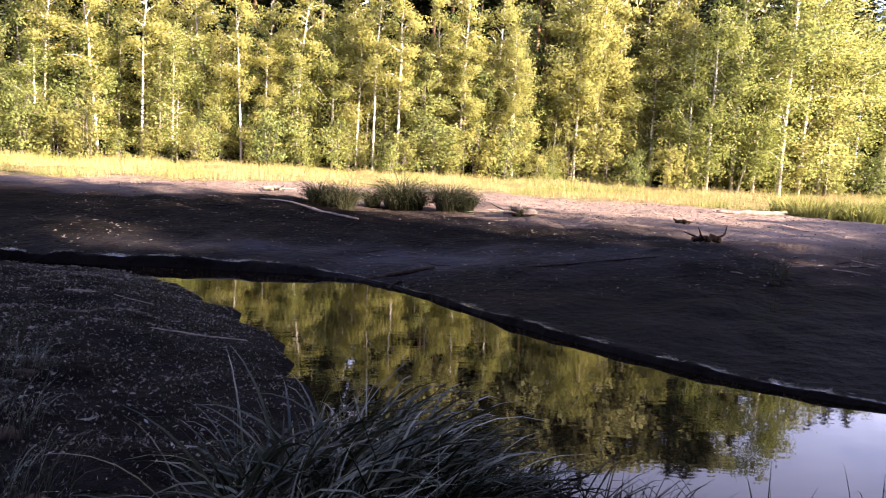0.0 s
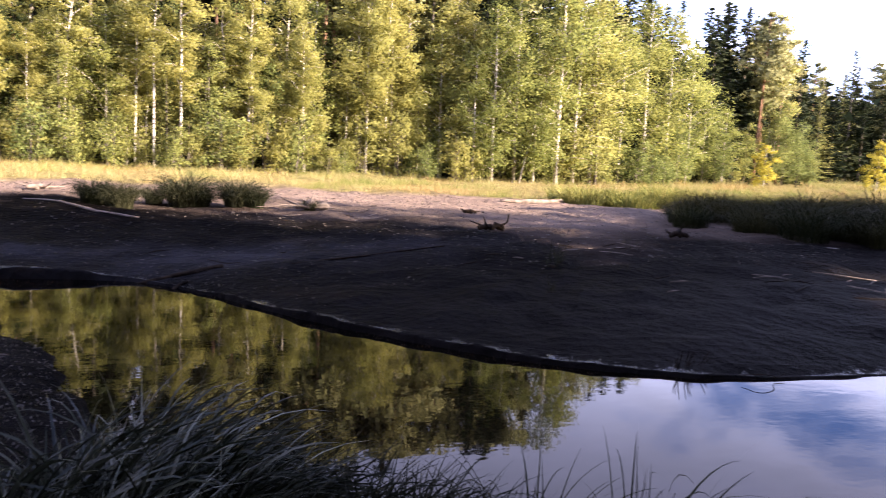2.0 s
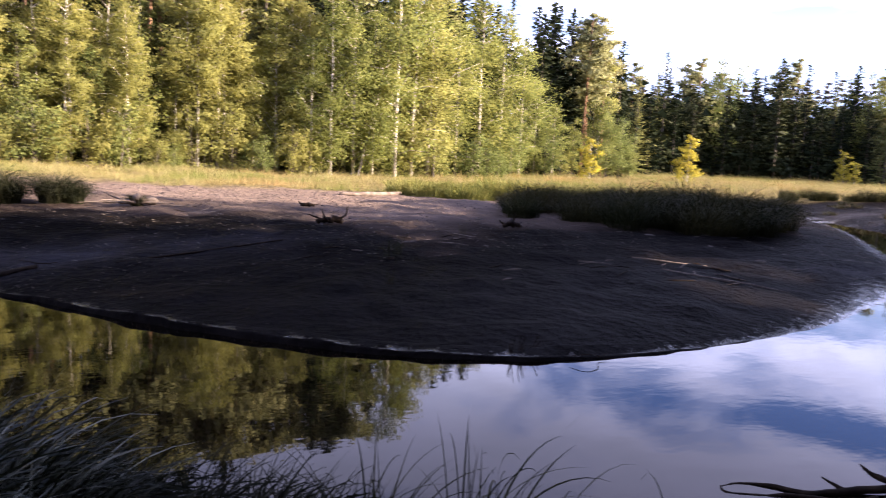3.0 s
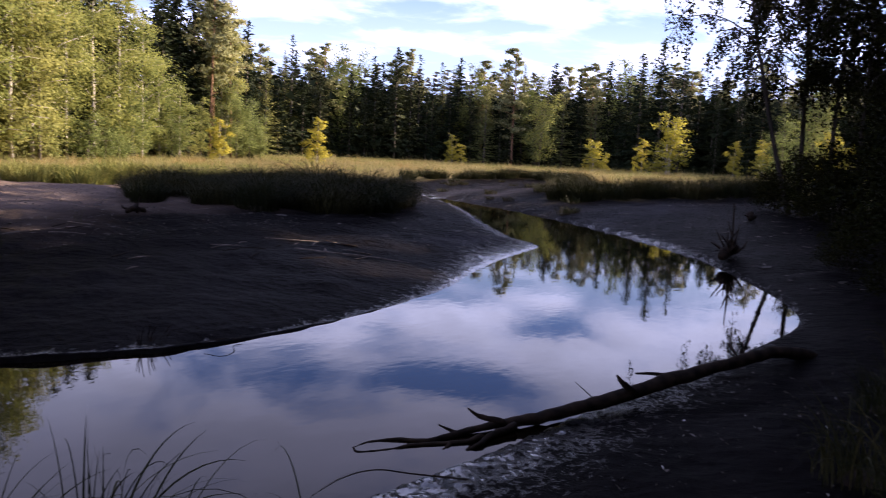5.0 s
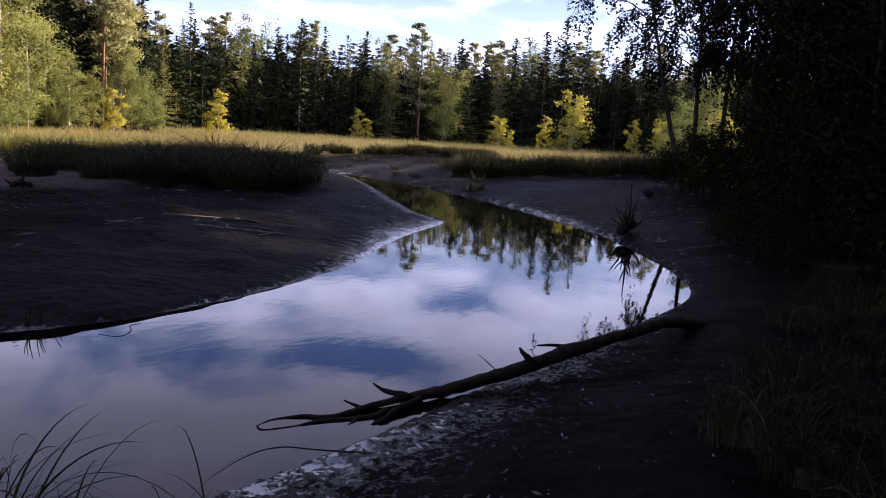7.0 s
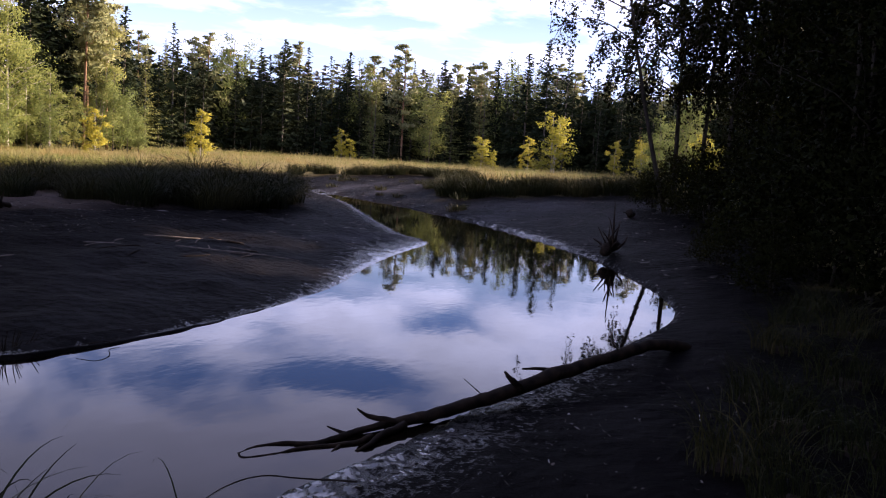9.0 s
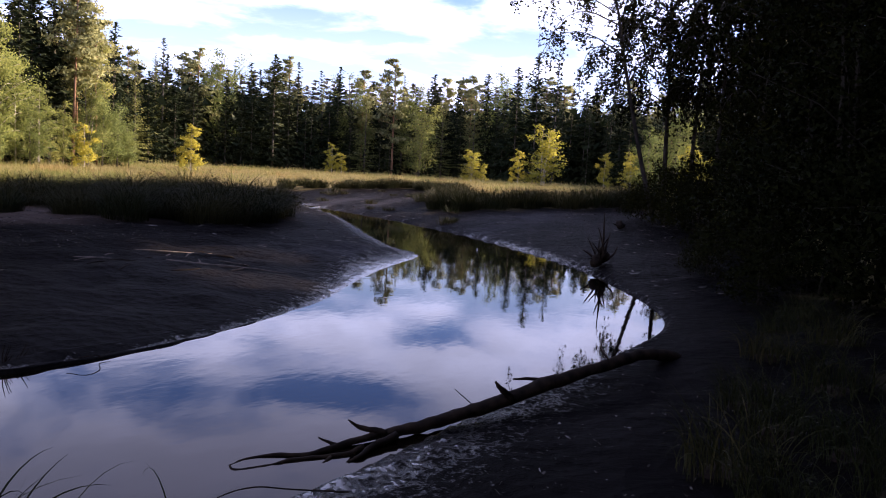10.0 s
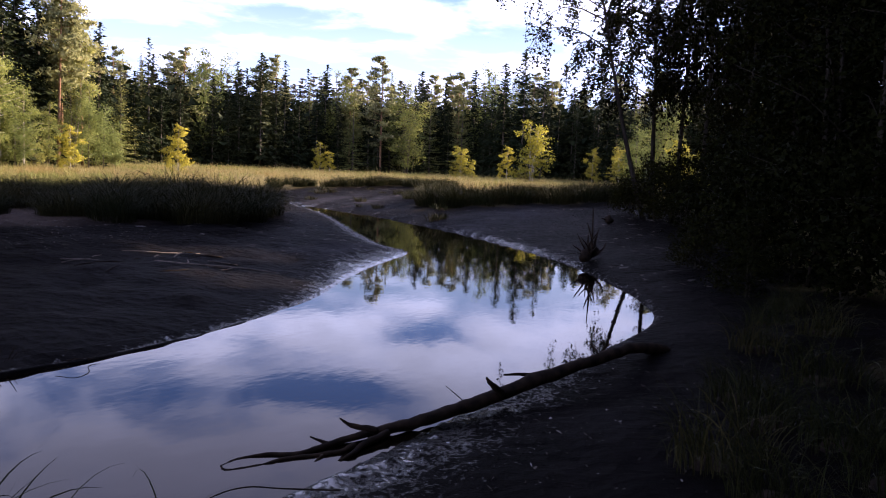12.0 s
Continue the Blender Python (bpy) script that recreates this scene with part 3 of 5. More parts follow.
def bank_edge():
    """The low washed-out step of the far shore: a dark upright face under a worn wet lip."""
    line = FAR_SHORE[(FAR_SHORE[:, 0] > -14) & (FAR_SHORE[:, 0] < 8.2)]
    run = np.concatenate([[0], np.cumsum(np.hypot(*np.diff(line, axis=0).T))])
    s = np.arange(0, run[-1], 0.06)
    p = np.stack([np.interp(s, run, line[:, 0]), np.interp(s, run, line[:, 1])], 1)
    tan = np.gradient(p, axis=0)
    out = np.stack([-tan[:, 1], tan[:, 0]], 1) / np.hypot(*tan.T)[:, None]
    for k in range(12):
        out[1:-1] = (out[:-2] + out[1:-1] + out[2:]) / 3
    out /= np.hypot(*out.T)[:, None]
    mid = p[len(p) // 2] + out[len(p) // 2] * 0.4
    if inside(POND, mid[:1], mid[1:])[0]:
        out = -out
    wob = 0.030 * wave(p[:, 0], p[:, 1], 0.8, 41) + 0.016 * grain(p[:, 0], p[:, 1], 0.22, 42)
    tall = (1 + 0.22 * wave(p[:, 0], p[:, 1], 1.1, 43) + 0.15 * grain(p[:, 0], p[:, 1], 0.2, 44)) * np.interp(p[:, 0], [-14, -1.2, -0.6, 0.1, 0.5, 1.2, 2.2, 4.0, 5.6, 7.5, 10.5], [2.5, 2.4, 1.9, 0.9, 0.5, 0.6, 1.2, 0.95, 0.4, 0.1, 0.05])
    rows, shine = [], []
    for o, z, keep, gl in [(-0.03, -0.06, 0, 0), (0.0, 0.055, 0, 0), (0.015, 0.067, 0, 0.45), (0.035, 0.073, 0, 0.86), (0.065, 0.076, 0, 0.66), (0.22, 0.0, 1, 0.3), (0.36, -0.03, 1, 0)]:
        q = p + out * (o + wob)[:, None]
        g_z = land(q[:, 0], q[:, 1])[0]
        rows.append(np.column_stack([q, np.where(keep == 1, g_z + (0.012 if z == 0 else z), z * tall)]))
        shine.append(np.full(len(q), gl) * (0.8 + 0.35 * wave(q[:, 0], q[:, 1], 0.9, 45)))
    n, v = len(p), np.concatenate(rows)
    f = [(r * n + i, r * n + i + 1, (r + 1) * n + i + 1, (r + 1) * n + i) for r in range(len(rows) - 1) for i in range(n - 1)]
    me = bpy.data.meshes.new("bank_edge")
    me.from_pydata(v.tolist(), [], f)
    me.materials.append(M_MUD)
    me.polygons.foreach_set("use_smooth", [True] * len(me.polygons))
    for key, val in (("wet", np.ones(len(v))), ("turf", np.zeros(len(v))), ("rim", np.concatenate(shine)), ("sheen_tint", sheen_patches(v[:, 0], v[:, 1]))):
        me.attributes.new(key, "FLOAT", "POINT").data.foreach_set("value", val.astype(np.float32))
    return tagged(new("bank_edge", me), "low dark washed-out mud step with a wet lip along the stream", "bank", kind="structure")


build_ground()
bank_edge()
g = Geo()
g.add([(-70, -1, 0), (45, -1, 0), (45, 30, 0), (-70, 30, 0)], [(0, 1, 2, 3)])
tagged(new("water", g.mesh("water", M_WATER)), "still brown stream water reflecting trees and sky", "water", kind="structure")


# ---------------------------------------------------------------- trees
def trunk_path(h, rng, bend, n=9):
    s = np.linspace(0, 1, n)
    off = np.cumsum(rng.normal(0, bend, (n, 2)), 0) * s[:, None]
    off -= off[0]
    return np.stack([off[:, 0], off[:, 1], s * h], 1)


def along(path, s):
    k = s * (len(path) - 1)
    i = min(int(k), len(path) - 2)
    return path[i] + (path[i + 1] - path[i]) * (k - i)


def broadleaf(name, seed, h, spread, start, bark, leaf, count, size, stems=1, category="birch tree", label="", r0=0.11, droop=0.35, limbs=24, clump=0.15, cone=False):
    """A leafy tree: trunk with limbs, and a crown of sprays gathered in clumps along the limbs."""
    rng = np.random.default_rng(seed)
    tree = empty(name, Matrix(), label, category)
    crown, wood, pts, outs = Geo(), Geo(), [], []
    per = int(limbs / stems ** 0.5)
    for st in range(stems):
        path = trunk_path(h * rng.uniform(0.75, 0.95) if st else h, rng, 0.05 * h / 10)
        if stems > 1:
            path[:, :2] += np.outer(np.linspace(0, 1, len(path)) ** 1.3, rng.normal(0, 0.18 * spread, 2)) + rng.normal(0, 0.1, 2)
        tr = Geo()
        tube(tr, path - np.array([0, 0, 0.15]), r0 * np.linspace(1, 0.12, len(path)) ** 0.8, 7)
        part("trunk", tr.mesh("trunk", bark, True), tree)
        for k in range(per):
            s = start + (0.98 - start) * (k + rng.uniform()) / per
            a = rng.uniform(0, 6.28)
            prof = np.sin(np.pi * np.clip((s - start) / (1.02 - start), 0.02, 1) ** 0.65) ** 0.8
            if cone:
                prof = (1 - np.clip((s - start) / (1 - start), 0, 1)) ** 0.6
            reach = spread * (0.22 + 0.85 * prof) * rng.uniform(0.6, 1.2)
            b = along(path, s)
            e = b + np.array([np.cos(a) * reach, np.sin(a) * reach, rng.uniform(0.1, 0.8) * reach])
            mid = (b + e) / 2 + np.array([0, 0, 0.12 * reach])
            tube(wood, np.array([b, mid, e]), np.linspace(0.03, 0.006, 3) * h / 10, 3)
            m = max(6, int(count * (0.3 + prof) / (limbs * stems ** 0.5)))
            cl = np.sort(rng.uniform(0.3, 1.05, max(2, m // 34)))
            u = cl[rng.integers(len(cl), size=m)][:, None]
            mean = b * (1 - u) ** 2 + 2 * mid * u * (1 - u) + e * u * u + np.array([0, 0, -droop * 0.25 * reach]) * u
            wide = clump * (0.5 * reach + 0.5 * spread)
            jig = rng.normal(0, 1, (len(cl), 3))[np.searchsorted(cl, u[:, 0]).clip(0, len(cl) - 1)]
            puff = rng.normal(0, 1, (m, 3)) * np.array([1, 1, 0.45 + droop]) * wide
            pts.append(mean + jig * wide * 0.9 + puff)
            outs.append(puff / wide * 0.7 + (e - b) / (reach + 0.01) * 0.7 + np.array([0, 0, 0.45]))
    tagged(part("branchwork", wood.mesh("branchwork", bark, True), tree), kind="stuff")
    leaves(crown, np.concatenate(pts), size, size * 0.72, rng, droop, 0.0, np.concatenate(outs))
    part("crown", crown.mesh("crown", leaf), tree)
    return tree


def spruce(name, seed, h, spread, label, size=0.62, rings=30, leaf=None, boughs=8, gaunt=0.0):
    """A spruce: straight trunk, whorls of drooping boughs set with small pointed sprays, and a bare leader."""
    rng = np.random.default_rng(seed)
    tree = empty(name, Matrix(), label, "spruce tree")
    tr, crown = Geo(), Geo()
    path = trunk_path(h, rng, 0.01)
    tube(tr, path - np.array([0, 0, 0.15]), 0.15 * np.linspace(1, 0.05, len(path)), 7)
    part("trunk", tr.mesh("trunk", M_GREY_BARK, True), tree)
    base, ax, wd, nrm = [], [], [], []
    for k in range(rings):
        s = 0.04 + 0.955 * (1 - (1 - k / (rings - 1)) ** 1.25)
        gap = rng.uniform(0.72, 1.15)
        for j in range(boughs if s < 0.8 else 6):
            a = rng.uniform(0, 6.28)
            reach = (spread * (1 - s) ** 0.85 * (1 - gaunt * (s < 0.5)) + 0.2) * rng.uniform(0.55, 1.15) * gap
            b = along(path, min(s + rng.uniform(-0.01, 0.01), 0.999))
            go, side = np.array([np.cos(a), np.sin(a), 0]), np.array([-np.sin(a), np.cos(a), 0])
            fall = -0.42 + 0.85 * s
            for u in np.arange(0.22, 1.02, 0.30 / max(reach, 0.31)):
                c = b + go * reach * u + np.array([0, 0, (fall * u + 0.22 * u * u) * reach])
                w = size * rng.uniform(0.65, 1.3) * (0.55 + 0.45 * (1 - s))
                for sgn in ((-1, 1) if u < 0.85 else (-1, 1, 0)):
                    q = go * 0.8 + sgn * side * 0.75 + np.array([0, 0, -0.42 + 0.5 * s]) + rng.normal(0, 0.22, 3)
                    base.append(c)
                    ax.append(q / np.linalg.norm(q))
                    wd.append(w)
                    nrm.append(go * 0.75 + sgn * side * 0.35 + np.array([0, 0, 0.55]))
    base, ax, wd, nrm = np.array(base), np.array(ax), np.array(wd)[:, None], np.array(nrm)
    sd = np.cross(ax, rng.normal(0, 0.8, (len(base), 3)) + np.array([0, 0, 0.6]))
    sd /= np.linalg.norm(sd, axis=1)[:, None]
    sag = np.array([0, 0, 0.16]) * wd
    v = np.stack([base - ax * wd * 0.25 + sd * wd * 0.26, base + ax * wd - sag, base - ax * wd * 0.25 - sd * wd * 0.26 - sag * 0.6], 1)
    face = np.cross(v[:, 1] - v[:, 0], v[:, 2] - v[:, 0])
    face /= np.linalg.norm(face, axis=1)[:, None]
    back = (face * nrm).sum(1) < 0
    order = np.tile(np.arange(3), (len(v), 1))
    order[back] = [0, 2, 1]
    face[back] *= -1
    soft = face * 0.8 + nrm * 0.5
    crown.nrm.append(np.repeat(soft / np.linalg.norm(soft, axis=1)[:, None], 3, 0))
    crown.add(v.reshape(-1, 3), np.arange(len(v))[:, None] * 3 + order)
    part("crown", crown.mesh("crown", leaf or M_SPRUCE_NEEDLE), tree)
    return tree


def pine(name, seed, h, spread, label, bare=0.5, count=3300):
    """A pine: orange trunk, level limbs, needle pads at their ends."""
    rng = np.random.default_rng(seed)
    tree = empty(name, Matrix(), label, "pine tree")
    tr, wood, crown, pts, outs = Geo(), Geo(), Geo(), [], []
    path = trunk_path(h, rng, 0.05)
    tube(tr, path - np.array([0, 0, 0.15]), 0.16 * np.linspace(1, 0.25, len(path)), 8)
    for k in range(30):
        s = bare + (1 - bare) * (k + rng.uniform()) / 30
        b, a = along(path, min(s, 0.999)), rng.uniform(0, 6.28)
        prof = np.sqrt(np.clip((1.04 - s) / (1 - bare), 0, 1)) * np.clip(0.5 + (s - bare) * 4, 0, 1)
        reach = spread * (0.25 + 0.85 * prof) * rng.uniform(0.6, 1.15)
        e = b + np.array([np.cos(a) * reach, np.sin(a) * reach, rng.uniform(0.0, 0.45) * reach])
        mid = (b + e) / 2 + np.array([0, 0, -0.05 * reach])
        tube(wood, np.array([b, mid, e]), np.linspace(0.04, 0.012, 3), 3)
        m = count // 30
        u = rng.beta(2.2, 1.0, m)[:, None]
        puff = rng.normal(0, 1, (m, 3))
        pts.append(b + (e - b) * u + puff * np.array([0.24, 0.24, 0.11]) * reach * (0.4 + 0.6 * u) + np.array([0, 0, 0.12]))
        outs.append(puff * 0.6 + (e - b) / reach * 0.6 + np.array([0, 0, 0.7]))
    leaves(crown, np.concatenate(pts), 0.38, 0.24, rng, -0.2, 0.0, np.concatenate(outs))
    part("trunk", tr.mesh("trunk", M_PINE_BARK, True), tree)
    tagged(part("branchwork", wood.mesh("branchwork", M_PINE_BARK, True), tree), kind="stuff")
    part("crown", crown.mesh("crown", M_PINE_NEEDLE), tree)
    return tree


def weeping_birch(name, seed, h, spread, start, bark, leaf, label, limbs=26, twigs=9, size=0.13, r0=0.09):
    """A birch with loose limbs from which thin leafy twigs hang straight down."""
    rng = np.random.default_rng(seed)
    tree = empty(name, Matrix(), label, "birch tree")
    tr, wood, crown, pts, outs = Geo(), Geo(), Geo(), [], []
    path = trunk_path(h, rng, 0.07)
    tube(tr, path - np.array([0, 0, 0.15]), r0 * np.linspace(1, 0.14, len(path)) ** 0.8, 8)
    part("trunk", tr.mesh("trunk", bark, True), tree)
    for k in range(limbs):
        s = start + (0.99 - start) * (k + rng.uniform()) / limbs
        a = rng.uniform(0, 6.28)
        reach = spread * (0.3 + 0.75 * np.sin(np.pi * (0.15 + 0.8 * (s - start) / (1 - start)))) * rng.uniform(0.55, 1.15)
        b = along(path, min(s, 0.995))
        go = np.array([np.cos(a), np.sin(a), 0])
        up = np.array([0, 0, 1.0])
        limb = curve([b, b + go * reach * 0.4 + up * reach * 0.34, b + go * reach * 0.8 + up * reach * 0.36, b + go * reach * 1.05 + up * reach * 0.12], 3)
        tube(wood, limb, np.linspace(0.028, 0.006, len(limb)) * h / 10, 4)
        for j in range(twigs):
            u = rng.uniform(0.25, 1.0)
            c = along(limb, u * 0.999)
            ln = rng.uniform(0.35, 1.5) * (0.55 + 0.5 * u)
            sway = rng.normal(0, 0.22, 3) * np.array([1, 1, 0]) + go * 0.18
            hang = np.array([c, c + sway * ln * 0.6 - up * ln * 0.4, c + sway * ln - up * ln])
            tube(wood, hang, np.array([0.007, 0.005, 0.003]) * h / 10, 3)
            m = int(10 + 16 * ln)
            t = rng.uniform(0.1, 1.05, m)[:, None]
            p = hang[0] * (1 - t) ** 2 + 2 * hang[1] * t * (1 - t) + hang[2] * t * t
            jig = rng.normal(0, 0.085, (m, 3))
            pts.append(p + jig)
            outs.append(jig * 6 + go * 0.4)
    tagged(part("branchwork", wood.mesh("branchwork", bark, True), tree), kind="stuff")
    leaves(crown, np.concatenate(pts), size, size * 0.72, rng, 0.5, 0.0, np.concatenate(outs))
    part("crown", crown.mesh("crown", leaf), tree)
    return tree


L_BIRCH = "slender white-barked birch turning yellow at the wood's edge"
L_ALDER = "green leafy alder standing among birches"
L_SHRUB = "low yellow-green leafy shrub at the meadow's edge"
L_SPRUCE = "tall dark green spruce in the wood"
L_PINE = "tall pine with bare orange upper trunk"
L_YELLOW = "small young birch with bright yellow autumn leaves"
L_SHADE = "leafy alder with deep shade in its near-black colour"
L_DARKBUSH = "leafy bush with the near wood's shade in its colour"
BIRCHES = [broadleaf("birch", 11 + i, 13.0, 1.7 + 0.2 * i, 0.22 + 0.06 * (i % 3), M_BIRCH_BARK, M_BIRCH_LEAF, 6800, 0.178, label=L_BIRCH) for i in range(4)]
FULL = [broadleaf("birch", 15 + i, 12.0, 1.9 + 0.3 * i, 0.05, M_BIRCH_BARK, M_GREEN_LEAF if i else M_BIRCH_LEAF, 8500, 0.165, label="broad leafy birch with foliage down to the grass", limbs=40, clump=0.15) for i in range(2)]
POLES = [broadleaf("birch", 21 + i, 13.0, 1.6, 0.32 + 0.1 * i, M_BIRCH_BARK, M_BIRCH_LEAF, 4600, 0.18, label="tall birch with a long bare white trunk", r0=0.085) for i in range(2)]
ALDERS = [broadleaf("alder", 31 + i, 9.0, 1.8 + 0.25 * i, 0.10, M_GREY_BARK, M_ALDER_LEAF, 6000, 0.165, 2, "alder tree", L_ALDER, 0.08) for i in range(3)]
SHRUBS = [broadleaf("shrub", 41 + i, 3.4, 1.3, 0.02, M_GREY_BARK, M_ALDER_LEAF if i == 1 else M_BIRCH_LEAF, 2100, 0.155, 3, "shrub", L_SHRUB, 0.035) for i in range(3)]
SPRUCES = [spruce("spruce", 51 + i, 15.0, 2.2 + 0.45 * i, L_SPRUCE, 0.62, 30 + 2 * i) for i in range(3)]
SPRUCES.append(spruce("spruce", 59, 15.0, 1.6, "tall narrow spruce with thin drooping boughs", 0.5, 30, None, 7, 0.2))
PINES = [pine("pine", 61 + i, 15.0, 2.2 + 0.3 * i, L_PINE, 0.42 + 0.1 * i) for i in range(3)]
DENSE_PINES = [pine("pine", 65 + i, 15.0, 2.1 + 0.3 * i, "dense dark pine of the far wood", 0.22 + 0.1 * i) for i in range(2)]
GREENS = [spruce("spruce", 54 + i, 12.0, 2.2 + 0.3 * i, "spruce with sunlight in its olive green needle colour", 0.28, 42, M_LIT_NEEDLE, 10) for i in range(2)]
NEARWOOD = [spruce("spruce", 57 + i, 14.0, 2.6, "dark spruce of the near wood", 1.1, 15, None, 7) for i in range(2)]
YELLOWS = [broadleaf("young_birch", 71 + i, 4.0, 1.15, 0.05, M_BIRCH_BARK, M_YELLOW_LEAF, 3400, 0.135, 1 + 2 * i, "birch tree", L_YELLOW, 0.04, 0.1, 40, 0.13, True) for i in range(2)]
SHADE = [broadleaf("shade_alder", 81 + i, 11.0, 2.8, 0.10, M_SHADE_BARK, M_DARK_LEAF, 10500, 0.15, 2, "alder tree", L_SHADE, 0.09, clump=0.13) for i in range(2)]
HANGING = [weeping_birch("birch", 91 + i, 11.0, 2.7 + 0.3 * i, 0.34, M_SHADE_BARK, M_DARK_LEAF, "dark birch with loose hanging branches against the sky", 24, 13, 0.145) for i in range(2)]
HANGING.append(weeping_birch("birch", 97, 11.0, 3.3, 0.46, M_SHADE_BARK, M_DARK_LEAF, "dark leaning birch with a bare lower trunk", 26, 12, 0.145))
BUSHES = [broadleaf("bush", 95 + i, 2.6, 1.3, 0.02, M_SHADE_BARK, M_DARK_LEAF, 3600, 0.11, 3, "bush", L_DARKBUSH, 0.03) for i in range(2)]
used = {}


def plant(kinds, x, y, h, rng, lean=(0, 0), which=None, turn=None):
    """Sets a tree of about that height at a place; the first of each kind is the original, the others copies."""
    src = kinds[int(rng.integers(len(kinds))) if which is None else which]
    if src.name not in used:
        used[src.name] = max(o.bound_box[6][2] for o in src.children if o.name.startswith("trunk"))
        first = True
    else:
        first = False
    k = h / used[src.name]
    m = pose(x, y, height(x, y) - 0.05, lean[0], lean[1], rng.uniform(0, 360) if turn is None else turn) @ Matrix.Diagonal((k * rng.uniform(0.9, 1.15), k * rng.uniform(0.9, 1.15), k, 1))
    if first:
        src.matrix_world = m
        return src
    keep = src.matrix_basis.copy()
    src.matrix_basis = Matrix()
    c = copy_thing(src, m)
    src.matrix_basis = keep
    return c


def grove(name, kinds, places, label, rng, gaps=()):
    """A stand of trees that nobody could count, joined into one mass: crowns and trunks of the given kinds at (x, y, height)."""
    geo = Geo()
    mats = []
    for x, y, h in places:
        src = kinds[int(rng.integers(len(kinds)))]
        k = h / max(o.bound_box[6][2] for o in src.children if o.name.startswith("trunk"))
        a = rng.uniform(0, 6.28)
        ca, sa = math.cos(a) * k, math.sin(a) * k
        for o in src.children:
            me = o.data
            co = np.empty(len(me.vertices) * 3)
            me.vertices.foreach_get("co", co)
            co = co.reshape(-1, 3)
            sizes = np.empty(len(me.polygons), int)
            me.polygons.foreach_get("loop_total", sizes)
            idx = np.empty(len(me.loops), int)
            me.loops.foreach_get("vertex_index", idx)
            cut = np.concatenate([[0], np.cumsum(sizes)])[:-1]
            moved = np.stack([co[:, 0] * ca - co[:, 1] * sa + x, co[:, 0] * sa + co[:, 1] * ca + y, co[:, 2] * k + height(x, y) - 0.05], 1)
            open_to_sun = np.zeros(len(moved), bool)
            # boughs along the sun's line to each fleck are left out
            for gx, gy, gr in gaps:
                off = moved - np.array([gx, gy, 0.25])
                open_to_sun |= np.linalg.norm(off - np.outer(off @ SUN_WAY, SUN_WAY), axis=1) < gr + 0.2
            base = geo.n
            geo.add(moved, np.zeros((0, 3), int))
            for n in (3, 4):
                start = cut[sizes == n]
                start = start[~open_to_sun[idx[start[:, None] + np.arange(n)]].any(1)] if len(start) else start
                if len(start):
                    geo.f.append(idx[start[:, None] + np.arange(n)] + base)
                    mats.append((len(start), 1 if o.name.startswith("trunk") else 0))
    me = geo.mesh(name, kinds[0].children[1].data.materials[0])
    me.materials.append(M_GREY_BARK)
    me.polygons.foreach_set("material_index", np.concatenate([np.full(n, m) for n, m in mats]))
    return tagged(new(name, me), label, "woods", kind="stuff")


def polar(az, d):
    return math.sin(radians(az)) * d, math.cos(radians(az)) * d


rng = np.random.default_rng(7)
# the sunlit wood beyond the mud flat: edge distance and top height along the bearing
EDGE_AZ = [-40, -20, 0, 15, 26, 33, 38, 42, 46]
EDGE_D = [44, 39, 37, 38, 40, 43, 51, 58, 64]
EDGE_H = [16, 17.5, 18, 17.5, 16.5, 13.0, 11.5, 12.0, 11.0]
az = -40.0
while az < 47:
    d0, h0 = np.interp(az, EDGE_AZ, EDGE_D), np.interp(az, EDGE_AZ, EDGE_H)
    window = 12.0 < az < 24.5          # low growth here, pines show behind
    for row, (back, hs) in enumerate([(0.0, 0.2), (1.6, 0.38), (4.5, 0.46), (8.0, 0.94), (12, 1.08), (3.0, 0.36), (15, 1.12)]):
        a, d = az + rng.uniform(-0.9, 0.9), d0 + back + rng.uniform(-0.8, 1.4)
        h = h0 * hs * rng.uniform(0.8, 1.12)
        if row == 0:
            plant(SHRUBS, *polar(a, d), rng.uniform(1.3, 3.4), rng)
            if rng.uniform() < 0.6:
                plant(SHRUBS, *polar(a + 1.0, d + 0.5), rng.uniform(1.0, 2.4), rng)
            continue
        if row == 3 and 11.5 < az < 24:
            d, h = d + 5, h0 * rng.uniform(0.85, 1.0)          # set back here
        if row in (1, 2, 5) and window:
            plant(BIRCHES if rng.uniform() < 0.7 else FULL, *polar(a, d), rng.uniform(4.2, 6.8) if 12.6 < az < 15.6 or 19.5 < az < 22.5 else rng.uniform(6.5, 10.5), rng)
            continue
        if az > 36:
            kinds = ALDERS if row in (1, 2, 5) and rng.uniform() < 0.8 else (PINES if rng.uniform() < 0.15 else SPRUCES)
        elif row == 1:
            if rng.uniform() < 0.2:
                continue
            kinds = ALDERS if rng.uniform() < 0.3 else BIRCHES if rng.uniform() < 0.6 else FULL
        elif row == 5:
            kinds = FULL
        elif row == 2:
            kinds = BIRCHES if rng.uniform() < 0.45 else FULL if rng.uniform() < 0.6 else ALDERS
        elif row == 3:
            kinds = SPRUCES if rng.uniform() < 0.75 else PINES
        else:
            kinds = SPRUCES if rng.uniform() < 0.85 else PINES
        plant(kinds, *polar(a, d), h, rng)
    az += 2.1
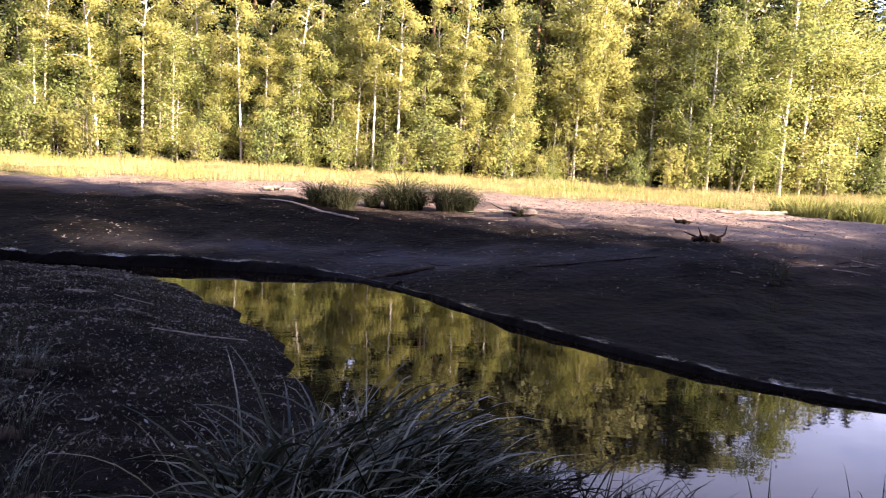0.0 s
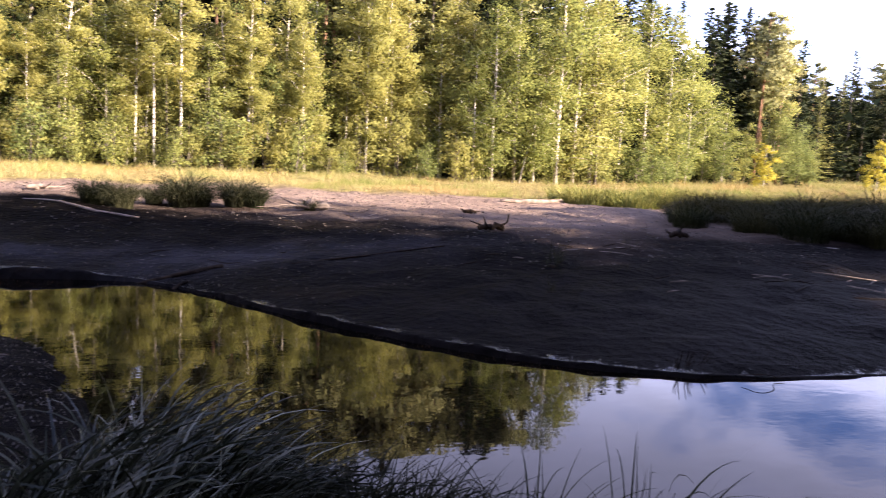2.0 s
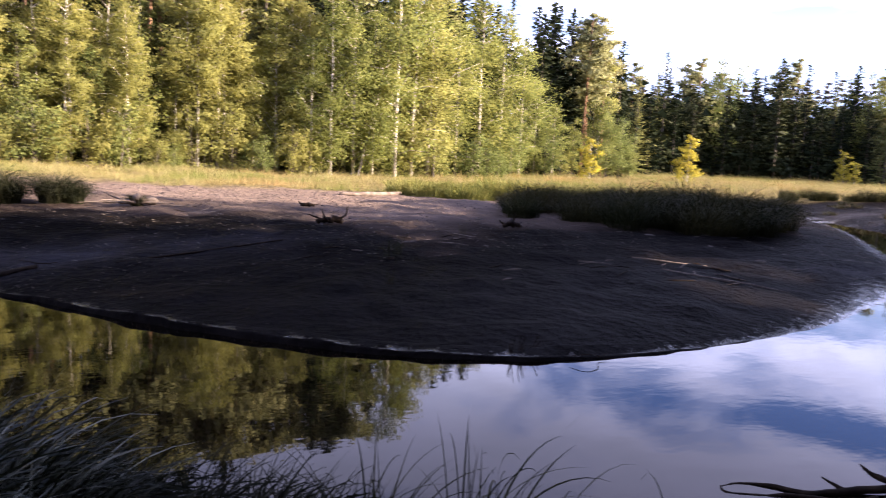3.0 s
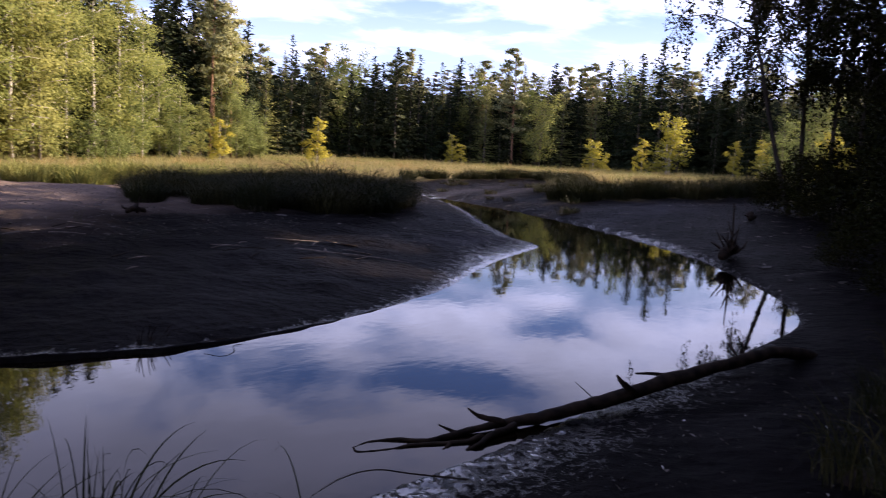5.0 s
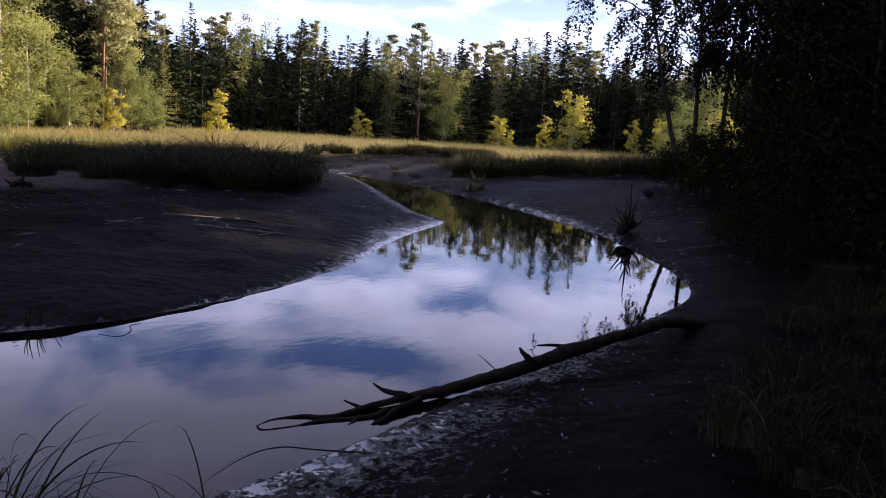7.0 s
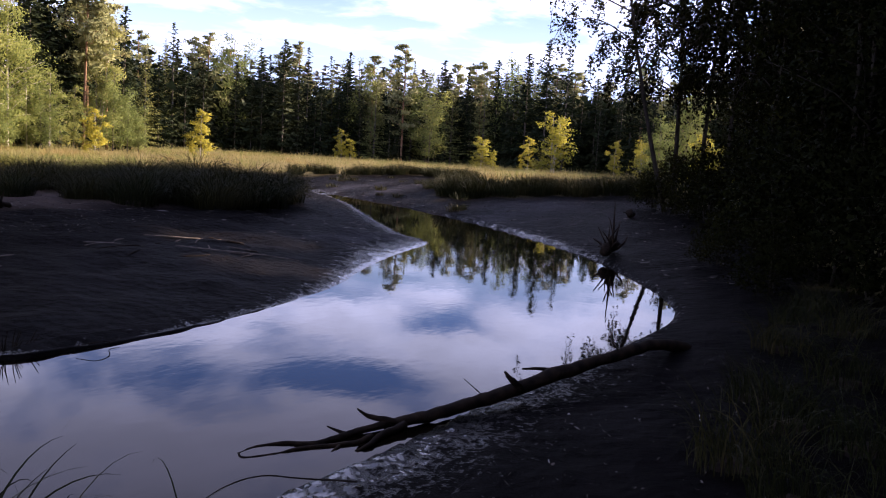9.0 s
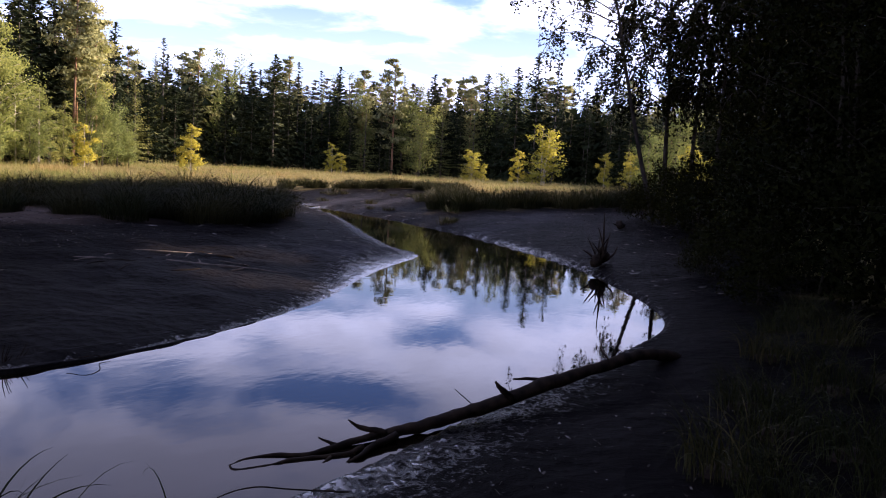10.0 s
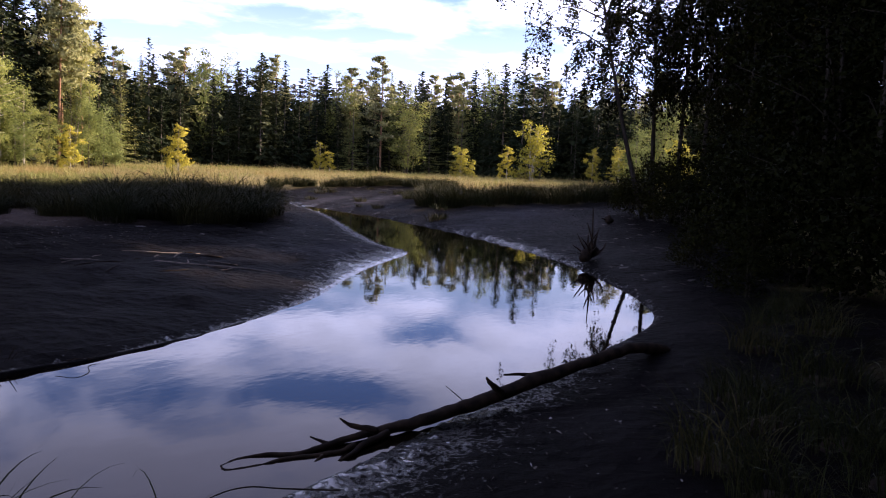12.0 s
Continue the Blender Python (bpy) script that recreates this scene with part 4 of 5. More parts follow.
# white trunks that stand clear in front
for a, d, h, lx, ly, k in [(-16.0, 40, 9.3, 0, -4, 0), (-13.3, 40, 9.3, 2, 1, 1), (-6.8, 39.5, 9.3, 0, -2, 0), (2.4, 38.5, 9.3, -2, 0, 1), (4.1, 38.2, 9.3, 1, 1, 0), (9.8, 40, 7, 0, 0, 0), (10.3, 40.2, 7, 0, 2, 1), (19.4, 41.5, 9.3, 0, 0.5, 1), (28.0, 40.5, 8, 0, 14, 1), (-19.2, 41, 9.3, 1, 2, 1), (-9.6, 41, 9.3, 0, -1, 0), (-3.2, 40, 9, 2, 3, 1), (0.4, 40.5, 9.3, 0, 1, 1), (7.2, 40, 9.3, 0, -1.5, 0), (17.3, 41, 9, 0, 2, 1), (23.6, 42, 9.3, 1, 1, 0), (30.8, 44, 9, 0, -1, 1)]:
    plant(POLES, *polar(a, d), h, rng, (lx, ly), k, 0)
for a, d, h in [(14.6, 47, 15.5), (21.0, 48, 15.5), (12.5, 49, 15), (17.2, 47, 15), (8.0, 46, 15), (13.6, 46, 15), (20.0, 46, 15)]:
    plant(PINES, *polar(a, d), h, rng, which=2)
for k in range(12):
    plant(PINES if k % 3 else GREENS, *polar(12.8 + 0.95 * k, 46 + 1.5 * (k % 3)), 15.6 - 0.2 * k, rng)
for a, d, h in [(16.4, 44, 9.5), (18.2, 43, 8.5), (23.4, 44, 9.5)]:
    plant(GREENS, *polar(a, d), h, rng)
for a, d, h in [(25.2, 46, 15.2), (26.3, 47, 15.6), (27.3, 48, 15.0), (23.6, 48, 14.5), (34.0, 50, 12.2), (35.0, 53, 12.6), (36.4, 55, 12.2), (37.6, 56, 11.6), (32.6, 52, 12.4)] :
    plant(SPRUCES, *polar(a, d), h, rng)
for k, (a, d, h) in enumerate([(8.6, 39.5, 9.0), (11.2, 40.5, 9.5), (12.2, 39.5, 6.0), (16.2, 40.5, 9.0), (17.6, 41.5, 10.5), (18.6, 40.5, 8.0), (20.6, 40.5, 5.5), (23.2, 41.5, 9.5), (24.2, 41.0, 8.0)]):
    plant(BIRCHES if k % 2 else FULL, *polar(a, d), h, rng, which=k % 2)
for a, d, h in [(-12.2, 39.6, 6.0), (-3.4, 39.4, 6.5), (3.2, 39.8, 5.5), (17.8, 40.4, 7.0), (33.4, 44, 7.5), (31.9, 44.5, 6.5)]:
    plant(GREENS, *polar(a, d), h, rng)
for a, d, h in [(24.6, 40, 6.5), (26.0, 40, 8.6), (27.6, 41, 10.5), (29.0, 41, 8.0), (30.6, 41.5, 12.5), (31.8, 43, 11.5), (33.0, 44, 10.5), (35.0, 48, 9.0), (36.6, 50, 10.8), (38.2, 52, 10.4), (39.6, 54, 8.6), (40.7, 56, 6.0), (42.0, 57, 5.0)]:
    plant(FULL, *polar(a, d), h, rng, which=int(not 31 < a < 32.5))
for a, d, h in [(43.4, 59, 4.2), (44.9, 60, 5.6), (45.8, 61, 5.6), (46.7, 62, 4.4), (47.4, 62.5, 3.0), (41.5, 56, 4.0), (39.0, 52, 4.2)]:
    plant(ALDERS, *polar(a, d), h, rng)
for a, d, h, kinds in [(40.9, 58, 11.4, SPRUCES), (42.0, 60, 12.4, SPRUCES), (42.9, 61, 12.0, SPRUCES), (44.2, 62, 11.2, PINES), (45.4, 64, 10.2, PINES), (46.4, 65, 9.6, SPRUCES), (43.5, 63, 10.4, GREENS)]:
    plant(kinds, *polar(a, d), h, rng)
# the dark wood across the far meadow
FAR_AZ = [46, 52, 60, 70, 80, 92, 104]
FAR_D = [80, 90, 96, 96, 90, 78, 64]
behind = []
az = 45.5
while az < 104:
    d0 = np.interp(az, FAR_AZ, FAR_D)
    top = 1.2 + 0.114 * d0
    for row in range(3):
        a, d = az + rng.uniform(-0.5, 0.5), d0 + 4 * row + rng.uniform(-1.5, 1.5)
        r = rng.uniform()
        kinds = SPRUCES if r < (0.85 if row == 0 else 0.55) else DENSE_PINES if r < 0.84 else GREENS if r < 0.94 else ALDERS
        plant(kinds, *polar(a, d), (top + 0.5 * row) * rng.uniform(0.84, 1.06) * (0.85 if row == 0 else 1), rng)
    for back in (14, 21):
        behind.append((*polar(az + rng.uniform(-0.5, 0.5), d0 + back + rng.uniform(-2, 2)), top * rng.uniform(0.95, 1.05)))
    az += 1.12
# back rows added to keep the sun off the far wood's foot
grove("spruce_grove", NEARWOOD, behind, "dark spruces deep in the far wood", rng)
# tall trees that break the skyline
for a, d, h, kinds in [(41.6, 60, 12.6, SPRUCES), (42.9, 61, 12.4, SPRUCES), (44.0, 60, 11.6, PINES), (38.6, 56, 12.0, SPRUCES), (75.6, 90, 14.4, SPRUCES), (65.4, 94, 13.6, DENSE_PINES), (77.0, 88, 13.2, SPRUCES), (74.2, 91, 12.9, SPRUCES), (49.5, 86, 12.6, SPRUCES), (56.9, 92, 12.8, SPRUCES)]:
    plant(kinds, *polar(a, d), h, rng)
plant(POLES, *polar(44.9, 62), 9.0, rng, (0, 7), 1, 0)
plant(ALDERS, *polar(67.4, 88), 8.2, rng)
for a, d, h in [(83.7, 66, 5.2), (85.4, 62, 6.4), (86.4, 63, 4.0)]:
    plant(ALDERS, *polar(a, d), h, rng)
# young yellow birches out on the meadow
for a, d, h, k in [(51.4, 62, 3.3, 0), (61.1, 84, 3.0, 0), (61.8, 84, 2.0, 0), (71.2, 80, 3.2, 1), (72.1, 81, 1.9, 0), (74.6, 80, 3.2, 0), (76.4, 78, 5.8, 1), (80.7, 76, 3.2, 0), (82.5, 75, 3.6, 1), (87.4, 70, 3.2, 1), (86.6, 60, 3.6, 1), (87.9, 58, 2.8, 0), (44.7, 56, 2.8, 0)]:
    plant(YELLOWS, *polar(a, d), h, rng, which=k)
# sun fleck spots: x, y, width; unseen canopy is cut open along their rays
FLECK_SPOTS = [(12.4, 8.9, 0.3), (12.2, 8.0, 0.26), (10.3, 6.9, 0.3), (10.0, 6.4, 0.26), (11.3, 9.2, 0.2), (-4.7, 14.9, 0.3), (-4.0, 13.5, 0.16), (-3.2, 13.35, 0.2), (6.15, 1.78, 0.22)]
SUN_WAY = np.array(sun_dir)


def shades_a_gap(x, y, h, r=1.7):
    for gx, gy, gr in FLECK_SPOTS:
        run = (x - gx) * SUN_WAY[0] + (y - gy) * SUN_WAY[1]
        flat = math.hypot(SUN_WAY[0], SUN_WAY[1])
        aside = abs((x - gx) * SUN_WAY[1] - (y - gy) * SUN_WAY[0]) / flat
        if run > 0 and aside < r + gr and run / flat ** 2 * SUN_WAY[2] < h:
            return True
    return False


# birches and trees of the shaded bank, their shade painted into the colours
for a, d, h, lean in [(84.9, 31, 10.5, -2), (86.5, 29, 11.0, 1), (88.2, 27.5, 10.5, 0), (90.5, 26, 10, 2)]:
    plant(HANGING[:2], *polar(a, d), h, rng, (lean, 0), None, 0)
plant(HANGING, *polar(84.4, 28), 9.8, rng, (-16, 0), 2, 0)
# those beside and behind the viewer are unseen and added to block sky light
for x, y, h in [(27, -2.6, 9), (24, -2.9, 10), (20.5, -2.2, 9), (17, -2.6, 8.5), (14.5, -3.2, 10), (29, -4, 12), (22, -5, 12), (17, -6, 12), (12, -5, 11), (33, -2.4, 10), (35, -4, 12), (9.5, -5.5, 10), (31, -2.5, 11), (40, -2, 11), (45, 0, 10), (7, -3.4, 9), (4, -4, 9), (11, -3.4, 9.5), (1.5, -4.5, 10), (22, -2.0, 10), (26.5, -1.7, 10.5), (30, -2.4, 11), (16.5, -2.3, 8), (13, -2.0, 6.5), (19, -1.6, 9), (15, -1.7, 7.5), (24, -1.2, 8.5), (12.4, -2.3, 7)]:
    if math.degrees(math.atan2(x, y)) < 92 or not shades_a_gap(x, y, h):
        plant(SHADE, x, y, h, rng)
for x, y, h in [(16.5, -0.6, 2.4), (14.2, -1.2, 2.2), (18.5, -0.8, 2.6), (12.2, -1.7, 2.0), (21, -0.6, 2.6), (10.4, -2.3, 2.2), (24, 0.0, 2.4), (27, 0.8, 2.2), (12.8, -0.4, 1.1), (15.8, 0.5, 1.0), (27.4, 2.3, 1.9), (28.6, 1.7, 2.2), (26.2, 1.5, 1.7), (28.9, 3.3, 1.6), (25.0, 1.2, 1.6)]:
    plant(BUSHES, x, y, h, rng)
# the near wood towards the sun, which shades the stream
# mostly out of view; heights set so its shadow ends at the lit flat
WOOD_X = [-45, -20, 0, 8, 14, 22, 30, 50, 80]
WOOD_Y = [-6, -7, -8, -8.5, -8.5, -8.5, -9.5, -12, -16]
x, shading = -45.0, []
while x < 80:
    for row in range(3):
        tall = rng.uniform(0.93, 1.06) * np.interp(x, [-45, -5, 12, 26, 30, 32, 36, 40, 46, 80], [17, 19, 22.5, 22.5, 19, 17, 19, 17.5, 15.5, 15.5])
        shading.append((x + rng.uniform(-1, 1), np.interp(x, WOOD_X, WOOD_Y) - 3.5 * row + rng.uniform(-0.8, 0.8), tall))
    x += 2.6
grove("spruce_grove", SPRUCES[:3], [p for i, p in enumerate(shading) if i % 3 == 0], "tall dark spruces of the near wood", rng, FLECK_SPOTS)
grove("spruce_grove", NEARWOOD, [p for i, p in enumerate(shading) if i % 3], "tall dark spruces deep in the near wood", rng, FLECK_SPOTS)

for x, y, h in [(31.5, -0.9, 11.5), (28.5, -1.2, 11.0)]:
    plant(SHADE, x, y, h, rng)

# kinds that were not planted are taken away again
for src in BIRCHES + FULL + POLES + ALDERS + SHRUBS + SPRUCES + GREENS + PINES + DENSE_PINES + NEARWOOD + YELLOWS + SHADE + HANGING + BUSHES:
    if src.name not in used:
        for o in (*src.children_recursive, src):
            bpy.data.objects.remove(o)


def deep_wood(name, places, n, mat, label, low, top, size, seed, depth=1.6):
    """The depth of a wood behind its edge, one uncountable mass of boughs."""
    rs = np.random.default_rng(seed)
    k, u = rs.integers(len(places) - 1, size=n), rs.uniform(0, 1, n)[:, None]
    p = np.asarray(places, float)
    c = p[k] * (1 - u) + p[k + 1] * u
    c = c + rs.normal(0, depth, (n, 2))
    z = low + (top - low) * rs.beta(1.2, 1.3, n)
    geo = Geo()
    leaves(geo, np.stack([c[:, 0], c[:, 1], z], 1), size, size * 0.7, rs, 0.4)
    return tagged(new(name, geo.mesh(name, mat)), label, "woods", kind="stuff")


# added dark filler: closes sky gaps and stands for shade inside the woods
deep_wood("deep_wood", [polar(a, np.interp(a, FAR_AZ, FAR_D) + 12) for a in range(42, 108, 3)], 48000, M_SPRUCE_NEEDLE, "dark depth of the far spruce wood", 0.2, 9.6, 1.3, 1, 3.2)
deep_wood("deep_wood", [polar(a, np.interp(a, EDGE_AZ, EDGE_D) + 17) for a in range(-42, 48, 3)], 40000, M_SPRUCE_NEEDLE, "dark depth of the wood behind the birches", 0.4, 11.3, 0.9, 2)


# ---------------------------------------------------------------- grass
def one_blade(seed, length, bend, width, segs=7):
    rs = np.random.default_rng(seed)
    geo = Geo()
    blades(geo, np.zeros((1, 3)), np.array([length]), np.zeros(1), np.array([bend]), np.array([width]), rs, segs, 0.9)
    return geo


def sedge_tussock(seed, n, radius, tall, mat, label, width=0.012, segs=4, wind=0.0, bend=(0.3, 1.8), single=0, name="sedge_tussock", twist=0.5):
    """A tussock: a root mound, the mass of blades, and some long blades that stand out singly."""
    rs = np.random.default_rng(seed)
    top = empty(name, Matrix(), label, "grass tussock", "sedge tussocks")
    a, r = rs.uniform(0, 6.28, n), radius * np.sqrt(rs.uniform(0, 1, n))
    root = np.stack([r * np.cos(a), r * np.sin(a), np.full(n, -0.04)], 1)
    h = tall * rs.uniform(0.45, 1.1, n)
    head = a + rs.normal(0, 0.7, n)
    if wind:
        head = np.where(rs.uniform(0, 1, n) < 0.7, rs.normal(wind, 0.8, n), head)
    geo, mound = Geo(), Geo()
    blades(geo, root, h, head, rs.uniform(bend[0], bend[1], n) * (0.4 + 0.6 * r / radius), width * rs.uniform(0.6, 1.2, n), rs, segs, twist)
    tagged(part("blade_mass", geo.mesh("blade_mass", mat), top), kind="stuff")
    ring = np.linspace(0, 6.28, 13)[:-1]
    rad = radius * rs.uniform(0.5, 0.7, 12)
    v = np.concatenate([np.stack([np.cos(ring) * rad, np.sin(ring) * rad, np.full(12, -0.06)], 1), np.stack([np.cos(ring) * rad * 0.7, np.sin(ring) * rad * 0.7, 0.03 * tall + 0.02 * rs.uniform(0, 1, 12)], 1), [[0, 0, 0.05 * tall]]])
    mound.add(v[:24], [(i, (i + 1) % 12, 12 + (i + 1) % 12, 12 + i) for i in range(12)])
    mound.add(v[24:], np.zeros((0, 4), int))
    mound.f.append(np.array([(12 + i, 12 + (i + 1) % 12, 24) for i in range(12)]))
    part("root_mound", mound.mesh("root_mound", M_DARK_WOOD, True), top, "dark matted root mound")
    kinds = [one_blade(seed + 7 * k, tall * rs.uniform(1.0, 1.2), rs.uniform(1.2, 2.6), width * 1.1).mesh("blade", mat) for k in range(4)] if single else []
    for k in range(single):
        b = part("blade", kinds[k % 4], top)
        t, q = rs.uniform(0, 6.28), radius * rs.uniform(0.2, 0.9)
        b.matrix_basis = pose(q * math.cos(t), q * math.sin(t), -0.03, 0, 0, math.degrees(rs.normal(wind, 0.8) if wind else t))
    return top


def put(ob, x, y, turn=0.0, k=1.0, first=False):
    m = pose(x, y, height(x, y), 0, 0, turn) @ Matrix.Scale(k, 4)
    if first:
        ob.matrix_world = m
        return ob
    keep = ob.matrix_basis.copy()
    ob.matrix_basis = Matrix()
    c = copy_thing(ob, m)
    ob.matrix_basis = keep
    return c


def scatter(kinds, places, swing=360):
    for i, (x, y, k) in enumerate(places):
        put(kinds[i % len(kinds)], x, y, (i * 73) % 360 * swing / 360, k, i < len(kinds))


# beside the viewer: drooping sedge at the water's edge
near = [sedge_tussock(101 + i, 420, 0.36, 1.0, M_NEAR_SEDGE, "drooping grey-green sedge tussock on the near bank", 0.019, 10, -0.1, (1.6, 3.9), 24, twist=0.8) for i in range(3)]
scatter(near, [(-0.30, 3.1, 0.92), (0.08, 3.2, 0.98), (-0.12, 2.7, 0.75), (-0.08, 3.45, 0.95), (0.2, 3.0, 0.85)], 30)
low = [sedge_tussock(103 + i, 420, 0.34, 1.0, M_SHADOW_SEDGE, "arching sedge tussock at the water's edge, shadow in its colour", 0.017, 10, -0.35, (1.5, 3.7), 20, twist=0.8) for i in range(2)]
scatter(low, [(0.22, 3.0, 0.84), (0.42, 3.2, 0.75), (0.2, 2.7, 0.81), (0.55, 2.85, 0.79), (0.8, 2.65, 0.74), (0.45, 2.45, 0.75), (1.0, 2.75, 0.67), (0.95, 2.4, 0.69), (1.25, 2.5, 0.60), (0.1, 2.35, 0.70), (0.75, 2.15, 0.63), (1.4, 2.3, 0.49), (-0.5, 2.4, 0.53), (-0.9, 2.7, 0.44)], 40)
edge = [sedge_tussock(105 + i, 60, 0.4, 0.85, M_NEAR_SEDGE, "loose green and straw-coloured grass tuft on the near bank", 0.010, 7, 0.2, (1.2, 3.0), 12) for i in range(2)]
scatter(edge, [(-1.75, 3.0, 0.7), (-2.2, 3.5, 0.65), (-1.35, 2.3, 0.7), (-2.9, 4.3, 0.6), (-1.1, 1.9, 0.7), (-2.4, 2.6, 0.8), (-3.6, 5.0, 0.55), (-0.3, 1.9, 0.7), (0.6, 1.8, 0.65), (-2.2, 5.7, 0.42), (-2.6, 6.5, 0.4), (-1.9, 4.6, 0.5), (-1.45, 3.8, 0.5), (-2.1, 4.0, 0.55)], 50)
thin = [sedge_tussock(111 + i, 13, 0.24, 1.3, M_SHADED_SEDGE, "sparse arching sedge blades at the water's edge", 0.012, 14, -0.3, (3.0, 5.0), 0) for i in range(2)]
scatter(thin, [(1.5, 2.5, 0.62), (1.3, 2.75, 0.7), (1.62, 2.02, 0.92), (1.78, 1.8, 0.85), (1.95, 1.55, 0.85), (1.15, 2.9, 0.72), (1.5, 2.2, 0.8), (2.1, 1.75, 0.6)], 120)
upright = sedge_tussock(115, 75, 0.15, 1.3, M_SHADED_SEDGE, "upright hooked sedge clump at the water's edge", 0.017, 14, -0.3, (1.2, 4.2), 0, twist=0.7)
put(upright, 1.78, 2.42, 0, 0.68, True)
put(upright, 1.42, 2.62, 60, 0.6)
dark = [sedge_tussock(121 + i, 190, 0.42, 0.75, M_SHADED_SEDGE, "grass tussock with the bank's shade in its dark green colour", 0.010, 7, 2.6, (1.2, 3.4), 10, twist=0.7) for i in range(2)]
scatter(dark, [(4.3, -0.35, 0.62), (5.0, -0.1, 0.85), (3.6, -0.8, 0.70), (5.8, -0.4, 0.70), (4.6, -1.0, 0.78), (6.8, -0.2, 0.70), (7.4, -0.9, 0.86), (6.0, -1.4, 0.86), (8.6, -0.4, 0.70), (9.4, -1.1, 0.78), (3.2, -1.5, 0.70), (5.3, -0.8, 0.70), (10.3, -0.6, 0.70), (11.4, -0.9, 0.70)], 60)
# on the mud flat
flat = [sedge_tussock(131 + i, 1100, 0.30, 0.86, M_GREY_SEDGE, "rounded sedge tussock standing on the drained mud", 0.013, 6, 0, (1.5, 3.6)) for i in range(2)]
scatter(flat, [(4.2, 18.4, 0.42), (-0.45, 18.6, 0.85), (0.05, 18.4, 0.9), (0.79, 19.5, 0.62), (1.48, 19.4, 1.25), (1.75, 19.3, 0.85), (2.6, 18.9, 1.0), (2.95, 18.8, 0.8)])
rs = np.random.default_rng(5)
mass = [sedge_tussock(141 + i, 520, 0.5, 1.1, M_SHADED_SEDGE, "tall dark sedge tussock on the mud bank", 0.014, 3, 0, (1.6, 4.2)) for i in range(3)]
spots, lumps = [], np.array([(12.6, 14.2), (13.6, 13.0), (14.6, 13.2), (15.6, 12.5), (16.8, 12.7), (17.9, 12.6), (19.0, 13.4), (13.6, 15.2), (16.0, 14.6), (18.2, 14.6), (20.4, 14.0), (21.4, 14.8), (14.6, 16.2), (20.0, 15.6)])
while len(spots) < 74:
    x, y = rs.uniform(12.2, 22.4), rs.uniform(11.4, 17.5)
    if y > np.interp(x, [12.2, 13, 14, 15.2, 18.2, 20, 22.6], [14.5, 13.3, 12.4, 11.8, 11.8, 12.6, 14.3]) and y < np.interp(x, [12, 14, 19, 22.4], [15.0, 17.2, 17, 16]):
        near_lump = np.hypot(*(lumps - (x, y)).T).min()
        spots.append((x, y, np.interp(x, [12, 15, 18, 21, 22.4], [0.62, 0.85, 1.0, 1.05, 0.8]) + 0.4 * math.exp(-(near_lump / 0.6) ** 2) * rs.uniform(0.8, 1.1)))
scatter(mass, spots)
rank = [sedge_tussock(151 + i, 280, 0.6, 1.0, M_SHADED_SEDGE, "sedge tussock along the far stream bank, shade in its colour", 0.022, 3, 0, (0.7, 2.4)) for i in range(2)]
bank_x, bank_y, far_x, far_y = [30.6, 31.8, 35, 37, 36.5], [11.9, 9.3, 7.3, 5.2, 3.6], [31, 37, 45.5, 45.5, 42, 38.5], [12.4, 14, 17.2, 20.2, 22.4, 25]
scatter(rank, [(np.interp(s, np.linspace(0, 1, 5), bank_x) + 0.9 * row + rs.normal(0, 0.3), np.interp(s, np.linspace(0, 1, 5), bank_y) + 0.25 * row + rs.normal(0, 0.3), rs.uniform(0.75, 1.1)) for row in range(3) for s in np.linspace(0, 1, 22)]
        + [(np.interp(s, np.linspace(0, 1, 6), far_x) + rs.uniform(-0.6, 2.6), np.interp(s, np.linspace(0, 1, 6), far_y) + rs.normal(0, 0.5), rs.uniform(0.5, 0.85)) for s in np.linspace(0, 1, 66)])
green = [sedge_tussock(161 + i, 300, 0.5, 0.62, M_REED, "yellow-green sedge clump at the edge of the flat", 0.024, 4, 0, (0.6, 2.6)) for i in range(2)]
scatter(green, [(rs.uniform(13.2, 18.0), rs.uniform(20.6, 22.2), rs.uniform(0.9, 1.4)) for i in range(30)] + [(rs.uniform(16.6, 19.4), rs.uniform(17.2, 19.0), rs.uniform(0.9, 1.4)) for i in range(14)])
scatter([sedge_tussock(171, 16, 0.12, 0.55, M_SHADED_SEDGE, "few thin reed blades standing in mud", 0.010, 5, 0, (0.1, 0.9))], [(6.1, 10.4, 1.0), (6.4, 10.7, 0.7), (8.6, 12.0, 0.6), (5.2, 8.9, 0.6)])


